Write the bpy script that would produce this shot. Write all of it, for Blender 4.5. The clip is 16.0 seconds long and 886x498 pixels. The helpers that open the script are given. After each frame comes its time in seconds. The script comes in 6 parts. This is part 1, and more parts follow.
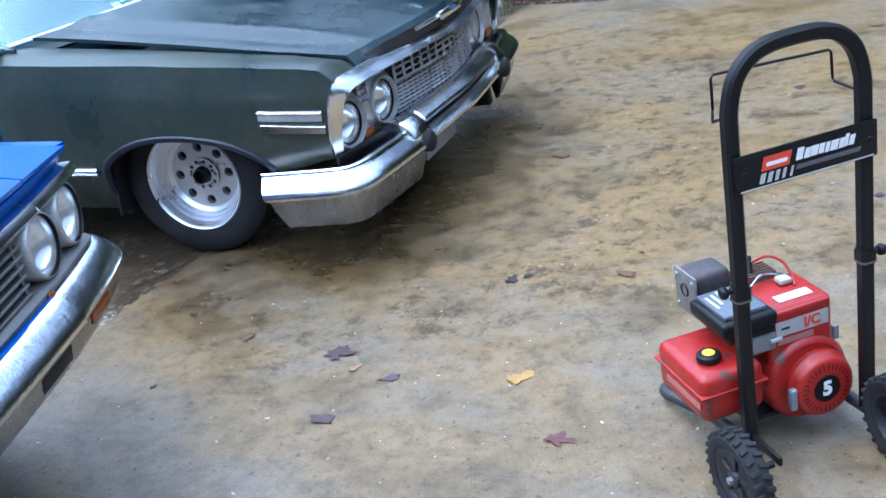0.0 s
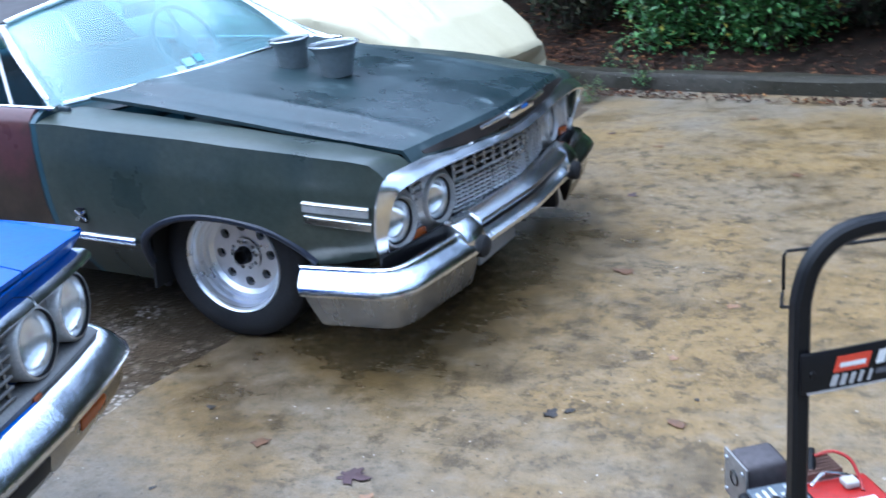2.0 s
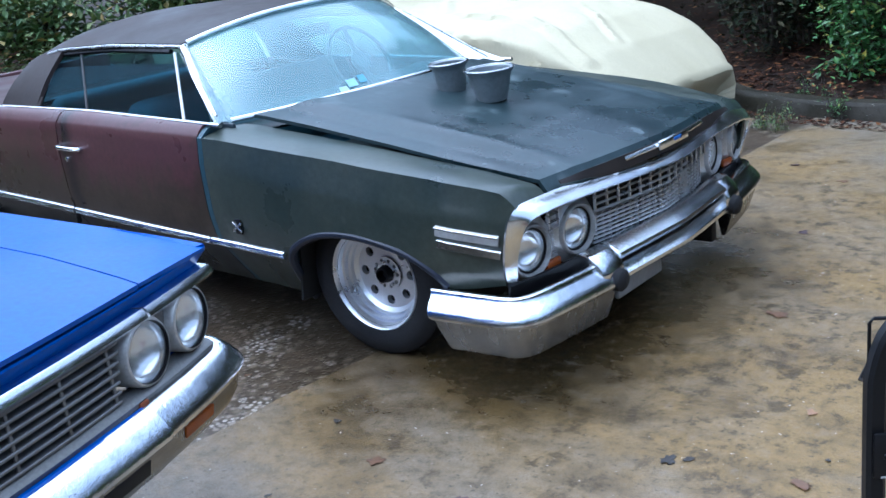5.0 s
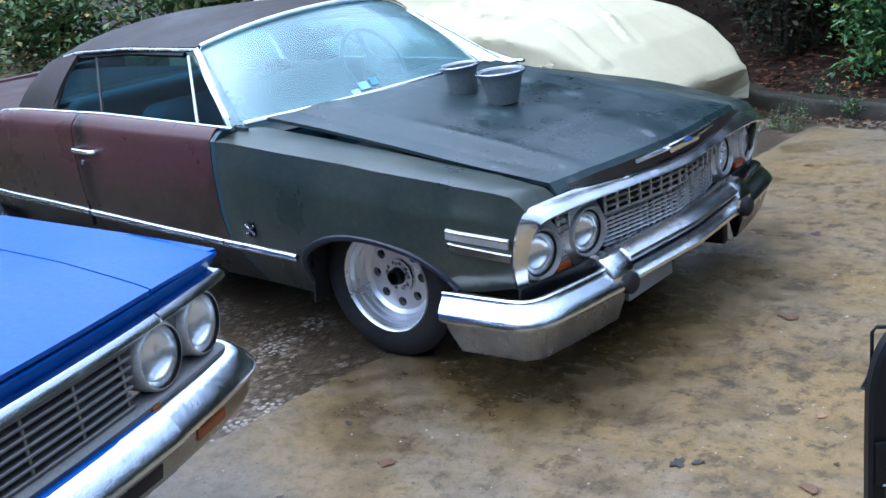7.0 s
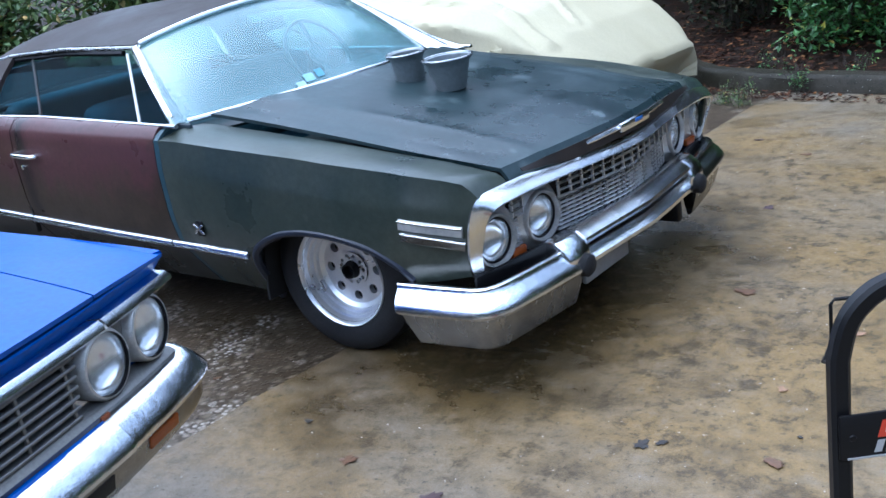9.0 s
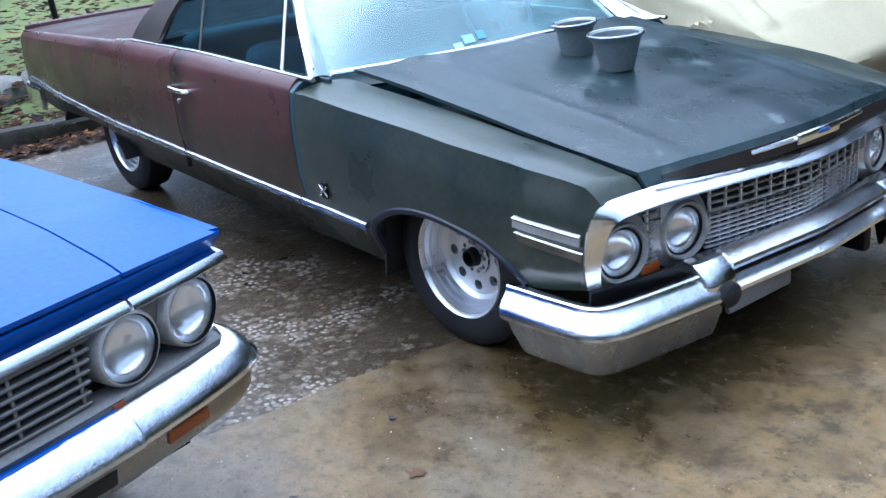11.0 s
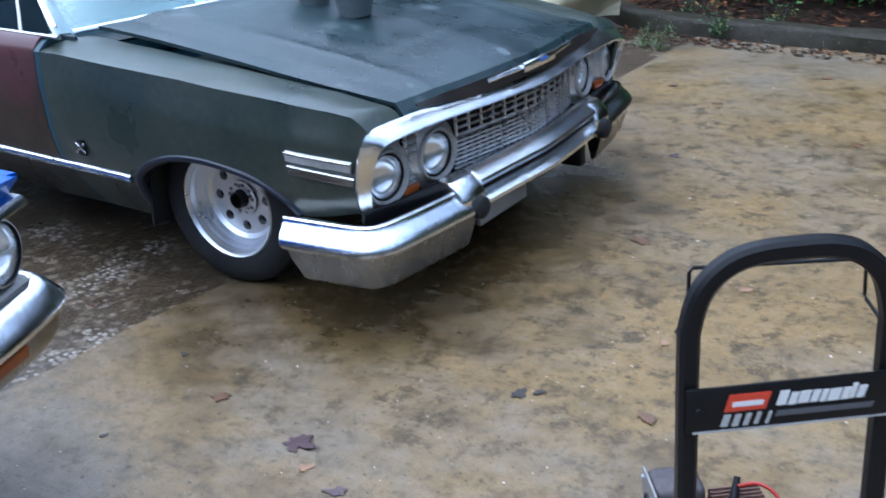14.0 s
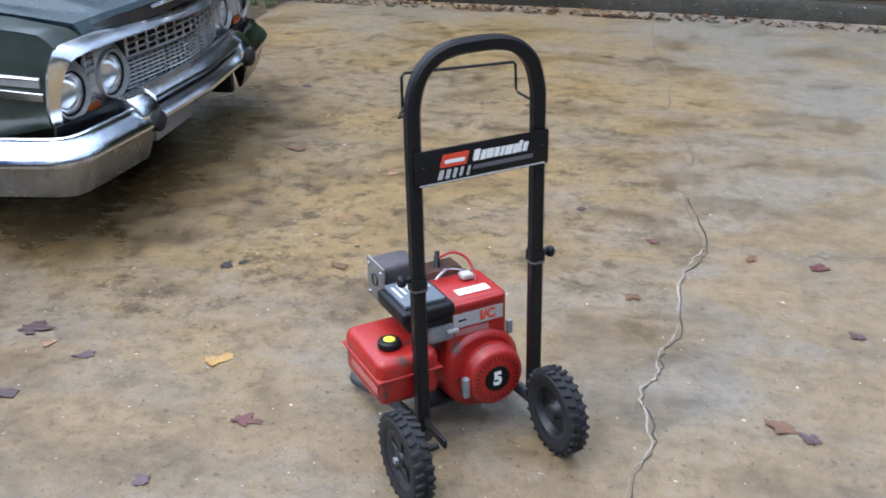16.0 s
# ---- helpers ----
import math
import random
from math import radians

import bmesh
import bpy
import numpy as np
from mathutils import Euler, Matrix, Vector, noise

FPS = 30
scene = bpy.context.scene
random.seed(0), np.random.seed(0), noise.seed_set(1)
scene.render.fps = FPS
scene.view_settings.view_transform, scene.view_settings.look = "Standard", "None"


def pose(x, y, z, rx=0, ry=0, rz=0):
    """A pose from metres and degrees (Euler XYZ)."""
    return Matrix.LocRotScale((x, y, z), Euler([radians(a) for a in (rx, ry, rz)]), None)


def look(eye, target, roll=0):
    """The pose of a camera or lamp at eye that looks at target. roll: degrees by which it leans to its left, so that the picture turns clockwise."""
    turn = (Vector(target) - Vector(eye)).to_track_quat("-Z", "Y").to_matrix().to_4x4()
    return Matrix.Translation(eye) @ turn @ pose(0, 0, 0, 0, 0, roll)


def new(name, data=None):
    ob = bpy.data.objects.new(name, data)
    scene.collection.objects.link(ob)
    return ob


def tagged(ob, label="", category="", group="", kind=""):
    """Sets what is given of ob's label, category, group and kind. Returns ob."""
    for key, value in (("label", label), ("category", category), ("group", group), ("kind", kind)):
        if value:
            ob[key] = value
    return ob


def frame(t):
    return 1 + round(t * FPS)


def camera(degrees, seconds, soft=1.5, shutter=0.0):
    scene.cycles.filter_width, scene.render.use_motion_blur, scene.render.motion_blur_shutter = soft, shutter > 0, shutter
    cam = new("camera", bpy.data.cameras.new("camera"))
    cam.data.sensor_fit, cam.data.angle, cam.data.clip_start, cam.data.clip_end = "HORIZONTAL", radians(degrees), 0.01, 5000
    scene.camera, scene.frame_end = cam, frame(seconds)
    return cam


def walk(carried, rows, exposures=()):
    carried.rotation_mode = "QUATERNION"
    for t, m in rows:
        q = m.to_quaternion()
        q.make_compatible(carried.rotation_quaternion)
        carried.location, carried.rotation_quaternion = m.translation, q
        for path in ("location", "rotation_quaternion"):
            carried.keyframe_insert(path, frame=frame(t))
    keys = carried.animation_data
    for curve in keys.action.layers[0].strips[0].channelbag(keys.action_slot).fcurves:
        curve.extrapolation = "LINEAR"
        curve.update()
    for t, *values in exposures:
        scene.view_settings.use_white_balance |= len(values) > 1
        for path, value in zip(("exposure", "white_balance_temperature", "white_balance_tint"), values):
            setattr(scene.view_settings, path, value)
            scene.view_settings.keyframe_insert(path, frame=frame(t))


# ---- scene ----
cam = camera(46.0, 16.0, shutter=0.25)
PATH = [
    (0, (2.541, -3.825, 1.503), (1.711, -2.193, 0.699), -11.0),
    (0.5, (2.543, -3.814, 1.51), (1.687, -2.176, 0.744), -11.6),
    (1, (2.533, -3.779, 1.499), (1.694, -2.139, 0.719), -11.3),
    (1.5, (2.508, -3.663, 1.488), (1.675, -1.998, 0.756), -7.8),
    (2, (2.511, -3.51, 1.567), (1.55, -1.895, 0.882), -6.2),
    (2.5, (2.711, -3.406, 1.588), (1.494, -1.968, 0.915), -3.5),
    (3, (2.696, -3.363, 1.574), (1.429, -1.971, 0.899), -5.2),
    (3.5, (2.686, -3.34, 1.565), (1.45, -1.919, 0.893), -5.5),
    (4, (2.689, -3.346, 1.567), (1.427, -1.931, 0.93), -5.8),
    (6.5, (2.728, -3.336, 1.604), (1.432, -1.94, 0.993), -7.3),
    (7, (2.729, -3.34, 1.605), (1.419, -1.962, 0.985), -7.1),
    (7.5, (2.73, -3.341, 1.606), (1.423, -1.964, 0.977), -6.6),
    (8, (2.726, -3.332, 1.602), (1.439, -1.938, 0.971), -7.3),
    (8.5, (2.722, -3.325, 1.599), (1.452, -1.914, 0.968), -7.9),
    (9, (2.707, -3.292, 1.586), (1.459, -1.87, 0.937), -9.0),
    (9.5, (2.652, -3.158, 1.534), (1.355, -1.763, 0.924), -7.2),
    (9.7, (2.621, -3.076, 1.582), (1.273, -1.758, 0.913), -6.7),
    (11.8, (2.742, -2.72, 1.581), (1.182, -1.665, 0.907), -5.9),
    (12, (2.752, -2.715, 1.58), (1.251, -1.583, 0.896), -4.9),
    (12.5, (2.678, -2.821, 1.557), (1.293, -1.544, 0.886), -5.7),
    (13, (2.627, -2.938, 1.52), (1.333, -1.607, 0.775), -6.4),
    (13.5, (2.652, -3.017, 1.527), (1.417, -1.621, 0.799), -4.6),
    (14, (2.74, -3.133, 1.572), (1.622, -1.678, 0.777), -4.8),
    (14.5, (2.787, -3.261, 1.524), (1.876, -1.708, 0.655), -2.6),
    (15, (2.688, -3.482, 1.511), (2.083, -1.802, 0.61), -4.5),
    (15.5, (2.664, -3.646, 1.51), (2.163, -1.911, 0.651), -0.6),
    (16, (2.728, -3.839, 1.467), (2.311, -2.072, 0.627), -1.4),
]
walk(cam, [(t, look(eye, target, roll)) for t, eye, target, roll in PATH], [(0, 1.87, 4930, 7), (1.5, 1.87, 4980, 7), (3, 1.64, 4900, 7), (7, 1.52, 5100, 8), (9.5, 1.54, 5100, 8), (12, 1.67, 5200, 8), (13, 1.57, 5200, 8), (14, 1.47, 5100, 8), (14.5, 1.42, 5380, 9), (15.5, 1.59, 5580, 9), (16, 1.65, 5600, 9)])

# ---- light ----
SUN_EL, SUN_AZ = radians(72), radians(250)
world = bpy.data.worlds.new("overcast_sky")
scene.world = world
world.use_nodes = True
wn = world.node_tree.nodes
sky = wn.new("ShaderNodeTexSky")
sky.sky_type = "NISHITA"
sky.sun_disc = False
sky.sun_elevation, sky.sun_rotation = SUN_EL, SUN_AZ
sky.air_density, sky.dust_density, sky.ozone_density = 1.0, 2.5, 2.0
wn["Background"].inputs["Strength"].default_value = 0.12
cloud = wn.new("ShaderNodeHueSaturation")
cloud.inputs["Saturation"].default_value, cloud.inputs["Value"].default_value = 0.55, 1.25
world.node_tree.links.new(sky.outputs["Color"], cloud.inputs["Color"])
world.node_tree.links.new(cloud.outputs["Color"], wn["Background"].inputs["Color"])
sun_data = bpy.data.lights.new("sun", "SUN")
sun_data.energy, sun_data.angle, sun_data.color = 1.0, radians(120), (1.0, 0.99, 0.97)
sun = new("sun", sun_data)
sun.matrix_world = look((math.sin(SUN_AZ) * 20, math.cos(SUN_AZ) * 20, 20 * math.tan(SUN_EL)), (0, 0, 0))


# ---- materials ----
def nodes_of(name):
    m = bpy.data.materials.new(name)
    m.use_nodes = True
    return m, m.node_tree.nodes, m.node_tree.links, m.node_tree.nodes["Principled BSDF"]


def ramp(n, l, fac, stops):
    r = n.new("ShaderNodeValToRGB")
    els = r.color_ramp.elements
    while len(els) < len(stops):
        els.new(0.5)
    for e, (p, c) in zip(els, stops):
        e.position, e.color = p, (*c, 1)
    l.new(fac, r.inputs["Fac"])
    return r.outputs["Color"]


def noise_at(n, l, scale, detail=5.0, rough=0.6, where="Object", stretch=None, distort=0.0):
    tc = n.new("ShaderNodeTexCoord")
    t = n.new("ShaderNodeTexNoise")
    t.inputs["Scale"].default_value, t.inputs["Detail"].default_value, t.inputs["Roughness"].default_value = scale, detail, rough
    t.inputs["Distortion"].default_value = distort
    src = tc.outputs[where]
    if stretch:
        mp = n.new("ShaderNodeMapping")
        mp.inputs["Scale"].default_value = stretch
        l.new(src, mp.inputs["Vector"])
        src = mp.outputs["Vector"]
    l.new(src, t.inputs["Vector"])
    return t.outputs["Fac"]


def blend(n, l, fac, a, b, kind="MIX"):
    mx = n.new("ShaderNodeMix")
    mx.data_type, mx.blend_type = "RGBA", kind
    for sock, v in ((mx.inputs[0], fac), (mx.inputs[6], a), (mx.inputs[7], b)):
        if isinstance(v, (int, float)):
            sock.default_value = v
        elif isinstance(v, tuple):
            sock.default_value = (*v, 1)
        else:
            l.new(v, sock)
    return mx.outputs[2]


def bump(n, l, bsdf, height, strength=0.2, dist=0.01):
    b = n.new("ShaderNodeBump")
    b.inputs["Strength"].default_value, b.inputs["Distance"].default_value = strength, dist
    l.new(height, b.inputs["Height"])
    l.new(b.outputs["Normal"], bsdf.inputs["Normal"])


def worn(name, c1, c2, scale=3.0, rough=(0.4, 0.6), metal=0.0, grain=60.0, bumpy=0.1, spread=0.25, stretch=None, coat=0.0, speck=None):
    """Two colours mixed by large stains and fine grain, with uneven gloss and a fine relief."""
    m, n, l, b = nodes_of(name)
    big = noise_at(n, l, scale, 6, 0.6, stretch=stretch)
    fine = noise_at(n, l, grain, 4, 0.7)
    col = ramp(n, l, big, [(0.5 - spread, c1), (0.5 + spread, c2)])
    col = blend(n, l, 0.35, col, ramp(n, l, fine, [(0.3, (0.25, 0.25, 0.25)), (0.7, (0.75, 0.75, 0.75))]), "OVERLAY")
    if speck:
        sp = noise_at(n, l, speck[1], 3, 0.6)
        col = blend(n, l, ramp(n, l, sp, [(speck[2], (0, 0, 0)), (speck[2] + 0.08, (1, 1, 1))]), col, speck[0])
    l.new(col, b.inputs["Base Color"])
    l.new(ramp(n, l, big, [(0.35, (rough[0],) * 3), (0.65, (rough[1],) * 3)]), b.inputs["Roughness"])
    b.inputs["Metallic"].default_value = metal
    b.inputs["Coat Weight"].default_value = coat
    b.inputs["Coat Roughness"].default_value = 0.12
    bump(n, l, b, fine, bumpy, 0.004)
    return m


def leaf_material(name, stops, rough=0.55, trans=0.25):
    m, n, l, b = nodes_of(name)
    geo = n.new("ShaderNodeNewGeometry")
    l.new(ramp(n, l, geo.outputs["Random Per Island"], stops), b.inputs["Base Color"])
    b.inputs["Roughness"].default_value = rough
    b.inputs["Subsurface Weight"].default_value = 0.0
    b.inputs["Transmission Weight"].default_value = 0.0
    return m


def filmed_glass(name, tint, clear, haze, patchy=0.05, gloss=0.8, base=0.035, flutes=0.0):
    """Window glass: partly clear, partly a pale diffuse film, and a glossy skin."""
    m, n, l, b = nodes_of(name)
    n.remove(b)
    out = n["Material Output"]
    tr = n.new("ShaderNodeBsdfTransparent")
    tr.inputs["Color"].default_value = (*tint, 1)
    df = n.new("ShaderNodeBsdfDiffuse")
    df.inputs["Color"].default_value = (*haze, 1)
    gl = n.new("ShaderNodeBsdfGlossy")
    gl.inputs["Roughness"].default_value = 0.12
    film = noise_at(n, l, 2.5, 4, 0.6)
    mx = n.new("ShaderNodeMixShader")
    l.new(ramp(n, l, film, [(0.3, (clear - patchy,) * 3), (0.7, (clear + patchy,) * 3)]), mx.inputs["Fac"])
    l.new(df.outputs[0], mx.inputs[1])
    l.new(tr.outputs[0], mx.inputs[2])
    lw = n.new("ShaderNodeLayerWeight")
    steep = n.new("ShaderNodeMath")
    steep.operation = "POWER"
    steep.inputs[1].default_value = 3.5
    l.new(lw.outputs["Facing"], steep.inputs[0])
    fr = n.new("ShaderNodeMath")
    fr.operation = "MULTIPLY_ADD"
    fr.inputs[1].default_value, fr.inputs[2].default_value = gloss, base
    l.new(steep.outputs[0], fr.inputs[0])
    top = n.new("ShaderNodeMixShader")
    l.new(fr.outputs[0], top.inputs["Fac"])
    l.new(mx.outputs[0], top.inputs[1])
    l.new(gl.outputs[0], top.inputs[2])
    l.new(top.outputs[0], out.inputs["Surface"])
    if flutes:
        bp = n.new("ShaderNodeBump")
        bp.inputs["Strength"].default_value, bp.inputs["Distance"].default_value = flutes, 0.004
        l.new(noise_at(n, l, 55, 2, 0.5, stretch=(1, 1, 0.15)), bp.inputs["Height"])
        l.new(bp.outputs["Normal"], gl.inputs["Normal"])
        l.new(bp.outputs["Normal"], df.inputs["Normal"])
    return m


def concrete(name, pale, warm, dark, damp=0.5, pebbles=None, wet=None, algae=None):
    """Damp, stained concrete: pale paste, yellow-brown algae drifts, dark water marks, grit. wet: a soaked stain that
    also carries painted shade (x, y, reach x, reach y); algae: where the brown growth spreads.
    """
    m, n, l, b = nodes_of(name)
    drift = noise_at(n, l, 0.9, 10, 0.70, stretch=(0.9, 1.5, 1.0))
    marks = noise_at(n, l, 2.6, 12, 0.68, stretch=(0.8, 1.2, 1.0))
    blot = noise_at(n, l, 16.0, 9, 0.70)
    streaks = noise_at(n, l, 4.0, 10, 0.70, stretch=(0.75, 1.5, 1.0), distort=0.6)
    fleck = noise_at(n, l, 55, 3, 0.6)
    chips = noise_at(n, l, 44, 3, 0.55, stretch=(1.0, 1.0, 3.0))
    grit = noise_at(n, l, 170, 5, 0.8)
    col = ramp(n, l, drift, [(0.46, pale), (0.55, tuple((p + q) / 2 for p, q in zip(pale, warm))), (0.68, tuple(0.4 * p + 0.6 * q for p, q in zip(pale, warm)))])
    soak = ramp(n, l, marks, [(0.50, (0, 0, 0)), (0.66, (0.58, 0.58, 0.58))])

    def spread(at):
        tc = n.new("ShaderNodeTexCoord")
        mp = n.new("ShaderNodeMapping")
        mp.vector_type = "TEXTURE"
        mp.inputs["Location"].default_value = (at[0], at[1], 0)
        mp.inputs["Scale"].default_value = (at[2], at[3], 50)
        l.new(tc.outputs["Object"], mp.inputs["Vector"])
        gr = n.new("ShaderNodeTexGradient")
        gr.gradient_type = "SPHERICAL"
        l.new(mp.outputs["Vector"], gr.inputs["Vector"])
        return blend(n, l, 0.75, gr.outputs["Fac"], ramp(n, l, marks, [(0.30, (0, 0, 0)), (0.70, (1, 1, 1))]), "OVERLAY")
    if algae:
        zone = spread(algae)
        col = blend(n, l, ramp(n, l, zone, [(0.0, (0, 0, 0)), (0.45, (0.85, 0.85, 0.85))]), col, blend(n, l, ramp(n, l, drift, [(0.38, (0.75, 0.75, 0.75)), (0.56, (0, 0, 0))]), warm, tuple(0.55 * p + 0.35 * q for p, q in zip(pale, warm))))
        moss = noise_at(n, l, 8.0, 11, 0.82)
        tufts = blend(n, l, 1.0, ramp(n, l, moss, [(0.51, (0, 0, 0)), (0.59, (0.75, 0.75, 0.75))]), ramp(n, l, zone, [(0.10, (0.06, 0.06, 0.06)), (0.50, (1, 1, 1))]), "MULTIPLY")
        col = blend(n, l, tufts, col, tuple(0.8 * c for c in dark))
    # Soaked stain, painted stronger for the shade below the front bumper.
    if wet:
        edge = spread(wet)
        near = ramp(n, l, edge, [(0.12, (0, 0, 0)), (0.56, (0.80, 0.80, 0.80))])
        soak = blend(n, l, 1.0, soak, near, "SCREEN")
    col = blend(n, l, soak, col, dark)
    col = blend(n, l, ramp(n, l, blot, [(0.46, (0, 0, 0)), (0.70, (0.50, 0.50, 0.50))]), col, dark)
    col = blend(n, l, ramp(n, l, blot, [(0.34, (0.35, 0.35, 0.35)), (0.45, (0, 0, 0))]), col, tuple(1.2 * p for p in pale))
    col = blend(n, l, ramp(n, l, streaks, [(0.50, (0, 0, 0)), (0.72, (0.42, 0.42, 0.42))]), col, tuple(1.3 * c for c in dark))
    col = blend(n, l, ramp(n, l, fleck, [(0.60, (0, 0, 0)), (0.68, (0.6, 0.6, 0.6))]), col, tuple(0.4 * p for p in dark))
    col = blend(n, l, ramp(n, l, chips, [(0.70, (0, 0, 0)), (0.73, (0.9, 0.9, 0.9))]), col, (0.55, 0.52, 0.47))
    col = blend(n, l, 0.6, col, ramp(n, l, grit, [(0.28, (0.15, 0.15, 0.15)), (0.72, (0.85, 0.85, 0.85))]), "OVERLAY")
    tall = blend(n, l, 0.5, fleck, grit)
    if pebbles:
        tc = n.new("ShaderNodeTexCoord")
        patch = blend(n, l, 0.13, noise_at(n, l, 2.2, 10, 0.74), spread(pebbles), "ADD")
        for scale, tone, lo in ((18, (0.15, 0.12, 0.08), 0.47), (30, (0.26, 0.22, 0.175), 0.53), (46, (0.42, 0.39, 0.34), 0.58)):
            vo = n.new("ShaderNodeTexVoronoi")
            vo.inputs["Scale"].default_value = scale
            l.new(tc.outputs["Object"], vo.inputs["Vector"])
            stones = ramp(n, l, vo.outputs["Distance"], [(0.25, (1, 1, 1)), (0.5, (0, 0, 0))])
            stones = blend(n, l, 1.0, stones, ramp(n, l, vo.outputs["Color"], [(0.22, (0.10, 0.10, 0.10)), (0.55, (1, 1, 1))]), "MULTIPLY")
            mask = blend(n, l, 1.0, stones, ramp(n, l, patch, [(lo, (0, 0, 0)), (lo + 0.05, (0.9, 0.9, 0.9))]), "MULTIPLY")
            col = blend(n, l, mask, col, tone)
            tall = blend(n, l, 0.5, tall, stones)
    l.new(col, b.inputs["Base Color"])
    l.new(ramp(n, l, soak, [(0.0, (0.56 - 0.20 * damp,) * 3), (0.9, (0.38 - 0.24 * damp,) * 3)]), b.inputs["Roughness"])
    b.inputs["Specular IOR Level"].default_value = 0.5
    bump(n, l, b, tall, 0.5, 0.006)
    return m


def two_tone(name, upper, rust, lower):
    """Old car paint: one colour above the side moulding with rust-brown streaks low down, another below it."""
    m, n, l, b = nodes_of(name)
    tc = n.new("ShaderNodeTexCoord")
    sep = n.new("ShaderNodeSeparateXYZ")
    l.new(tc.outputs["Object"], sep.inputs["Vector"])
    tilt = n.new("ShaderNodeMath")
    tilt.operation = "MULTIPLY_ADD"
    tilt.inputs[1].default_value = 0.04
    l.new(sep.outputs["X"], tilt.inputs[0])
    l.new(sep.outputs["Z"], tilt.inputs[2])
    streak = noise_at(n, l, 4.0, 6, 0.65, stretch=(1.6, 1.0, 0.45))
    wob = n.new("ShaderNodeMath")
    wob.operation = "MULTIPLY_ADD"
    wob.inputs[1].default_value = 0.42
    l.new(streak, wob.inputs[0])
    l.new(tilt.outputs[0], wob.inputs[2])
    stain = noise_at(n, l, 2.2, 5, 0.6)
    fine = noise_at(n, l, 45, 4, 0.7)
    col = ramp(n, l, stain, [(0.3, upper), (0.7, tuple(1.45 * c for c in upper))])
    col = blend(n, l, ramp(n, l, wob.outputs[0], [(0.74, (0.95, 0.95, 0.95)), (0.88, (0, 0, 0))]), col, rust)
    blotch = noise_at(n, l, 3.4, 4, 0.6)
    col = blend(n, l, ramp(n, l, blotch, [(0.55, (0, 0, 0)), (0.66, (0.7, 0.7, 0.7))]), col, tuple(0.6 * c for c in rust))
    off = n.new("ShaderNodeMath")
    off.operation = "ADD"
    off.inputs[1].default_value = 1.615
    l.new(sep.outputs["X"], off.inputs[0])
    near = n.new("ShaderNodeMath")
    near.operation = "ABSOLUTE"
    l.new(off.outputs[0], near.inputs[0])
    drip = blend(n, l, 1.0, ramp(n, l, near.outputs[0], [(0.015, (0.9, 0.9, 0.9)), (0.075, (0, 0, 0))]), ramp(n, l, streak, [(0.38, (0, 0, 0)), (0.55, (1, 1, 1))]), "MULTIPLY")
    col = blend(n, l, drip, col, (0.020, 0.015, 0.015))
    col = blend(n, l, ramp(n, l, tilt.outputs[0], [(0.398, (1, 1, 1)), (0.402, (0, 0, 0))]), col, lower)
    col = blend(n, l, 0.3, col, ramp(n, l, fine, [(0.3, (0.25, 0.25, 0.25)), (0.7, (0.75, 0.75, 0.75))]), "OVERLAY")
    l.new(col, b.inputs["Base Color"])
    l.new(ramp(n, l, stain, [(0.35, (0.22,) * 3), (0.65, (0.40,) * 3)]), b.inputs["Roughness"])
    bump(n, l, b, fine, 0.04, 0.004)
    return m


def plain(name, col, rough=0.5, metal=0.0, grain=80.0, amount=0.2, bumpy=0.05, shine=0.5):
    m, n, l, b = nodes_of(name)
    fine = noise_at(n, l, grain, 4, 0.7)
    mid = noise_at(n, l, grain * 0.08, 4, 0.6)
    c = blend(n, l, amount, col, ramp(n, l, fine, [(0.3, (0.3, 0.3, 0.3)), (0.7, (0.7, 0.7, 0.7))]), "OVERLAY")
    c = blend(n, l, amount, c, ramp(n, l, mid, [(0.3, (0.3, 0.3, 0.3)), (0.7, (0.7, 0.7, 0.7))]), "OVERLAY")
    l.new(c, b.inputs["Base Color"])
    l.new(ramp(n, l, mid, [(0.3, (max(rough - 0.08, 0.03),) * 3), (0.7, (min(rough + 0.1, 1),) * 3)]), b.inputs["Roughness"])
    b.inputs["Metallic"].default_value = metal
    b.inputs["Specular IOR Level"].default_value = shine
    bump(n, l, b, fine, bumpy, 0.003)
    return m


CONCRETE = concrete("damp_concrete", (0.178, 0.156, 0.122), (0.215, 0.137, 0.044), (0.044, 0.029, 0.011), 0.6, None, (0.40, -0.1, 1.0, 1.7), (0.9, 0.5, 2.7, 3.0))
OLD_CONCRETE = concrete("worn_wet_concrete", (0.066, 0.047, 0.028), (0.048, 0.030, 0.013), (0.018, 0.012, 0.006), 0.8, (-0.55, -1.4, 1.3, 0.9))
# Kerb and soil tones lowered: the bed's tree shade is in their colours.
KERB = concrete("mossy_kerb_concrete", (0.040, 0.035, 0.026), (0.028, 0.025, 0.014), (0.009, 0.010, 0.006), 0.2)
SOIL = worn("leafy_soil", (0.010, 0.008, 0.006), (0.032, 0.020, 0.012), 6, (0.8, 0.95), 0, 40, 0.6)
LAWN = worn("lawn", (0.10, 0.15, 0.04), (0.20, 0.22, 0.07), 2, (0.8, 0.95), 0, 90, 0.6)
CRACK_FILL = worn("pale_crack_filler", (0.36, 0.33, 0.28), (0.20, 0.175, 0.135), 9, (0.6, 0.8), 0, 90, 0.3, 0.2)
CRACK_DARK = plain("dark_crack", (0.03, 0.026, 0.02), 0.8)
CRACK_FAINT = worn("faint_old_crack", (0.20, 0.17, 0.12), (0.10, 0.08, 0.05), 6, (0.6, 0.8), 0, 90, 0.3)
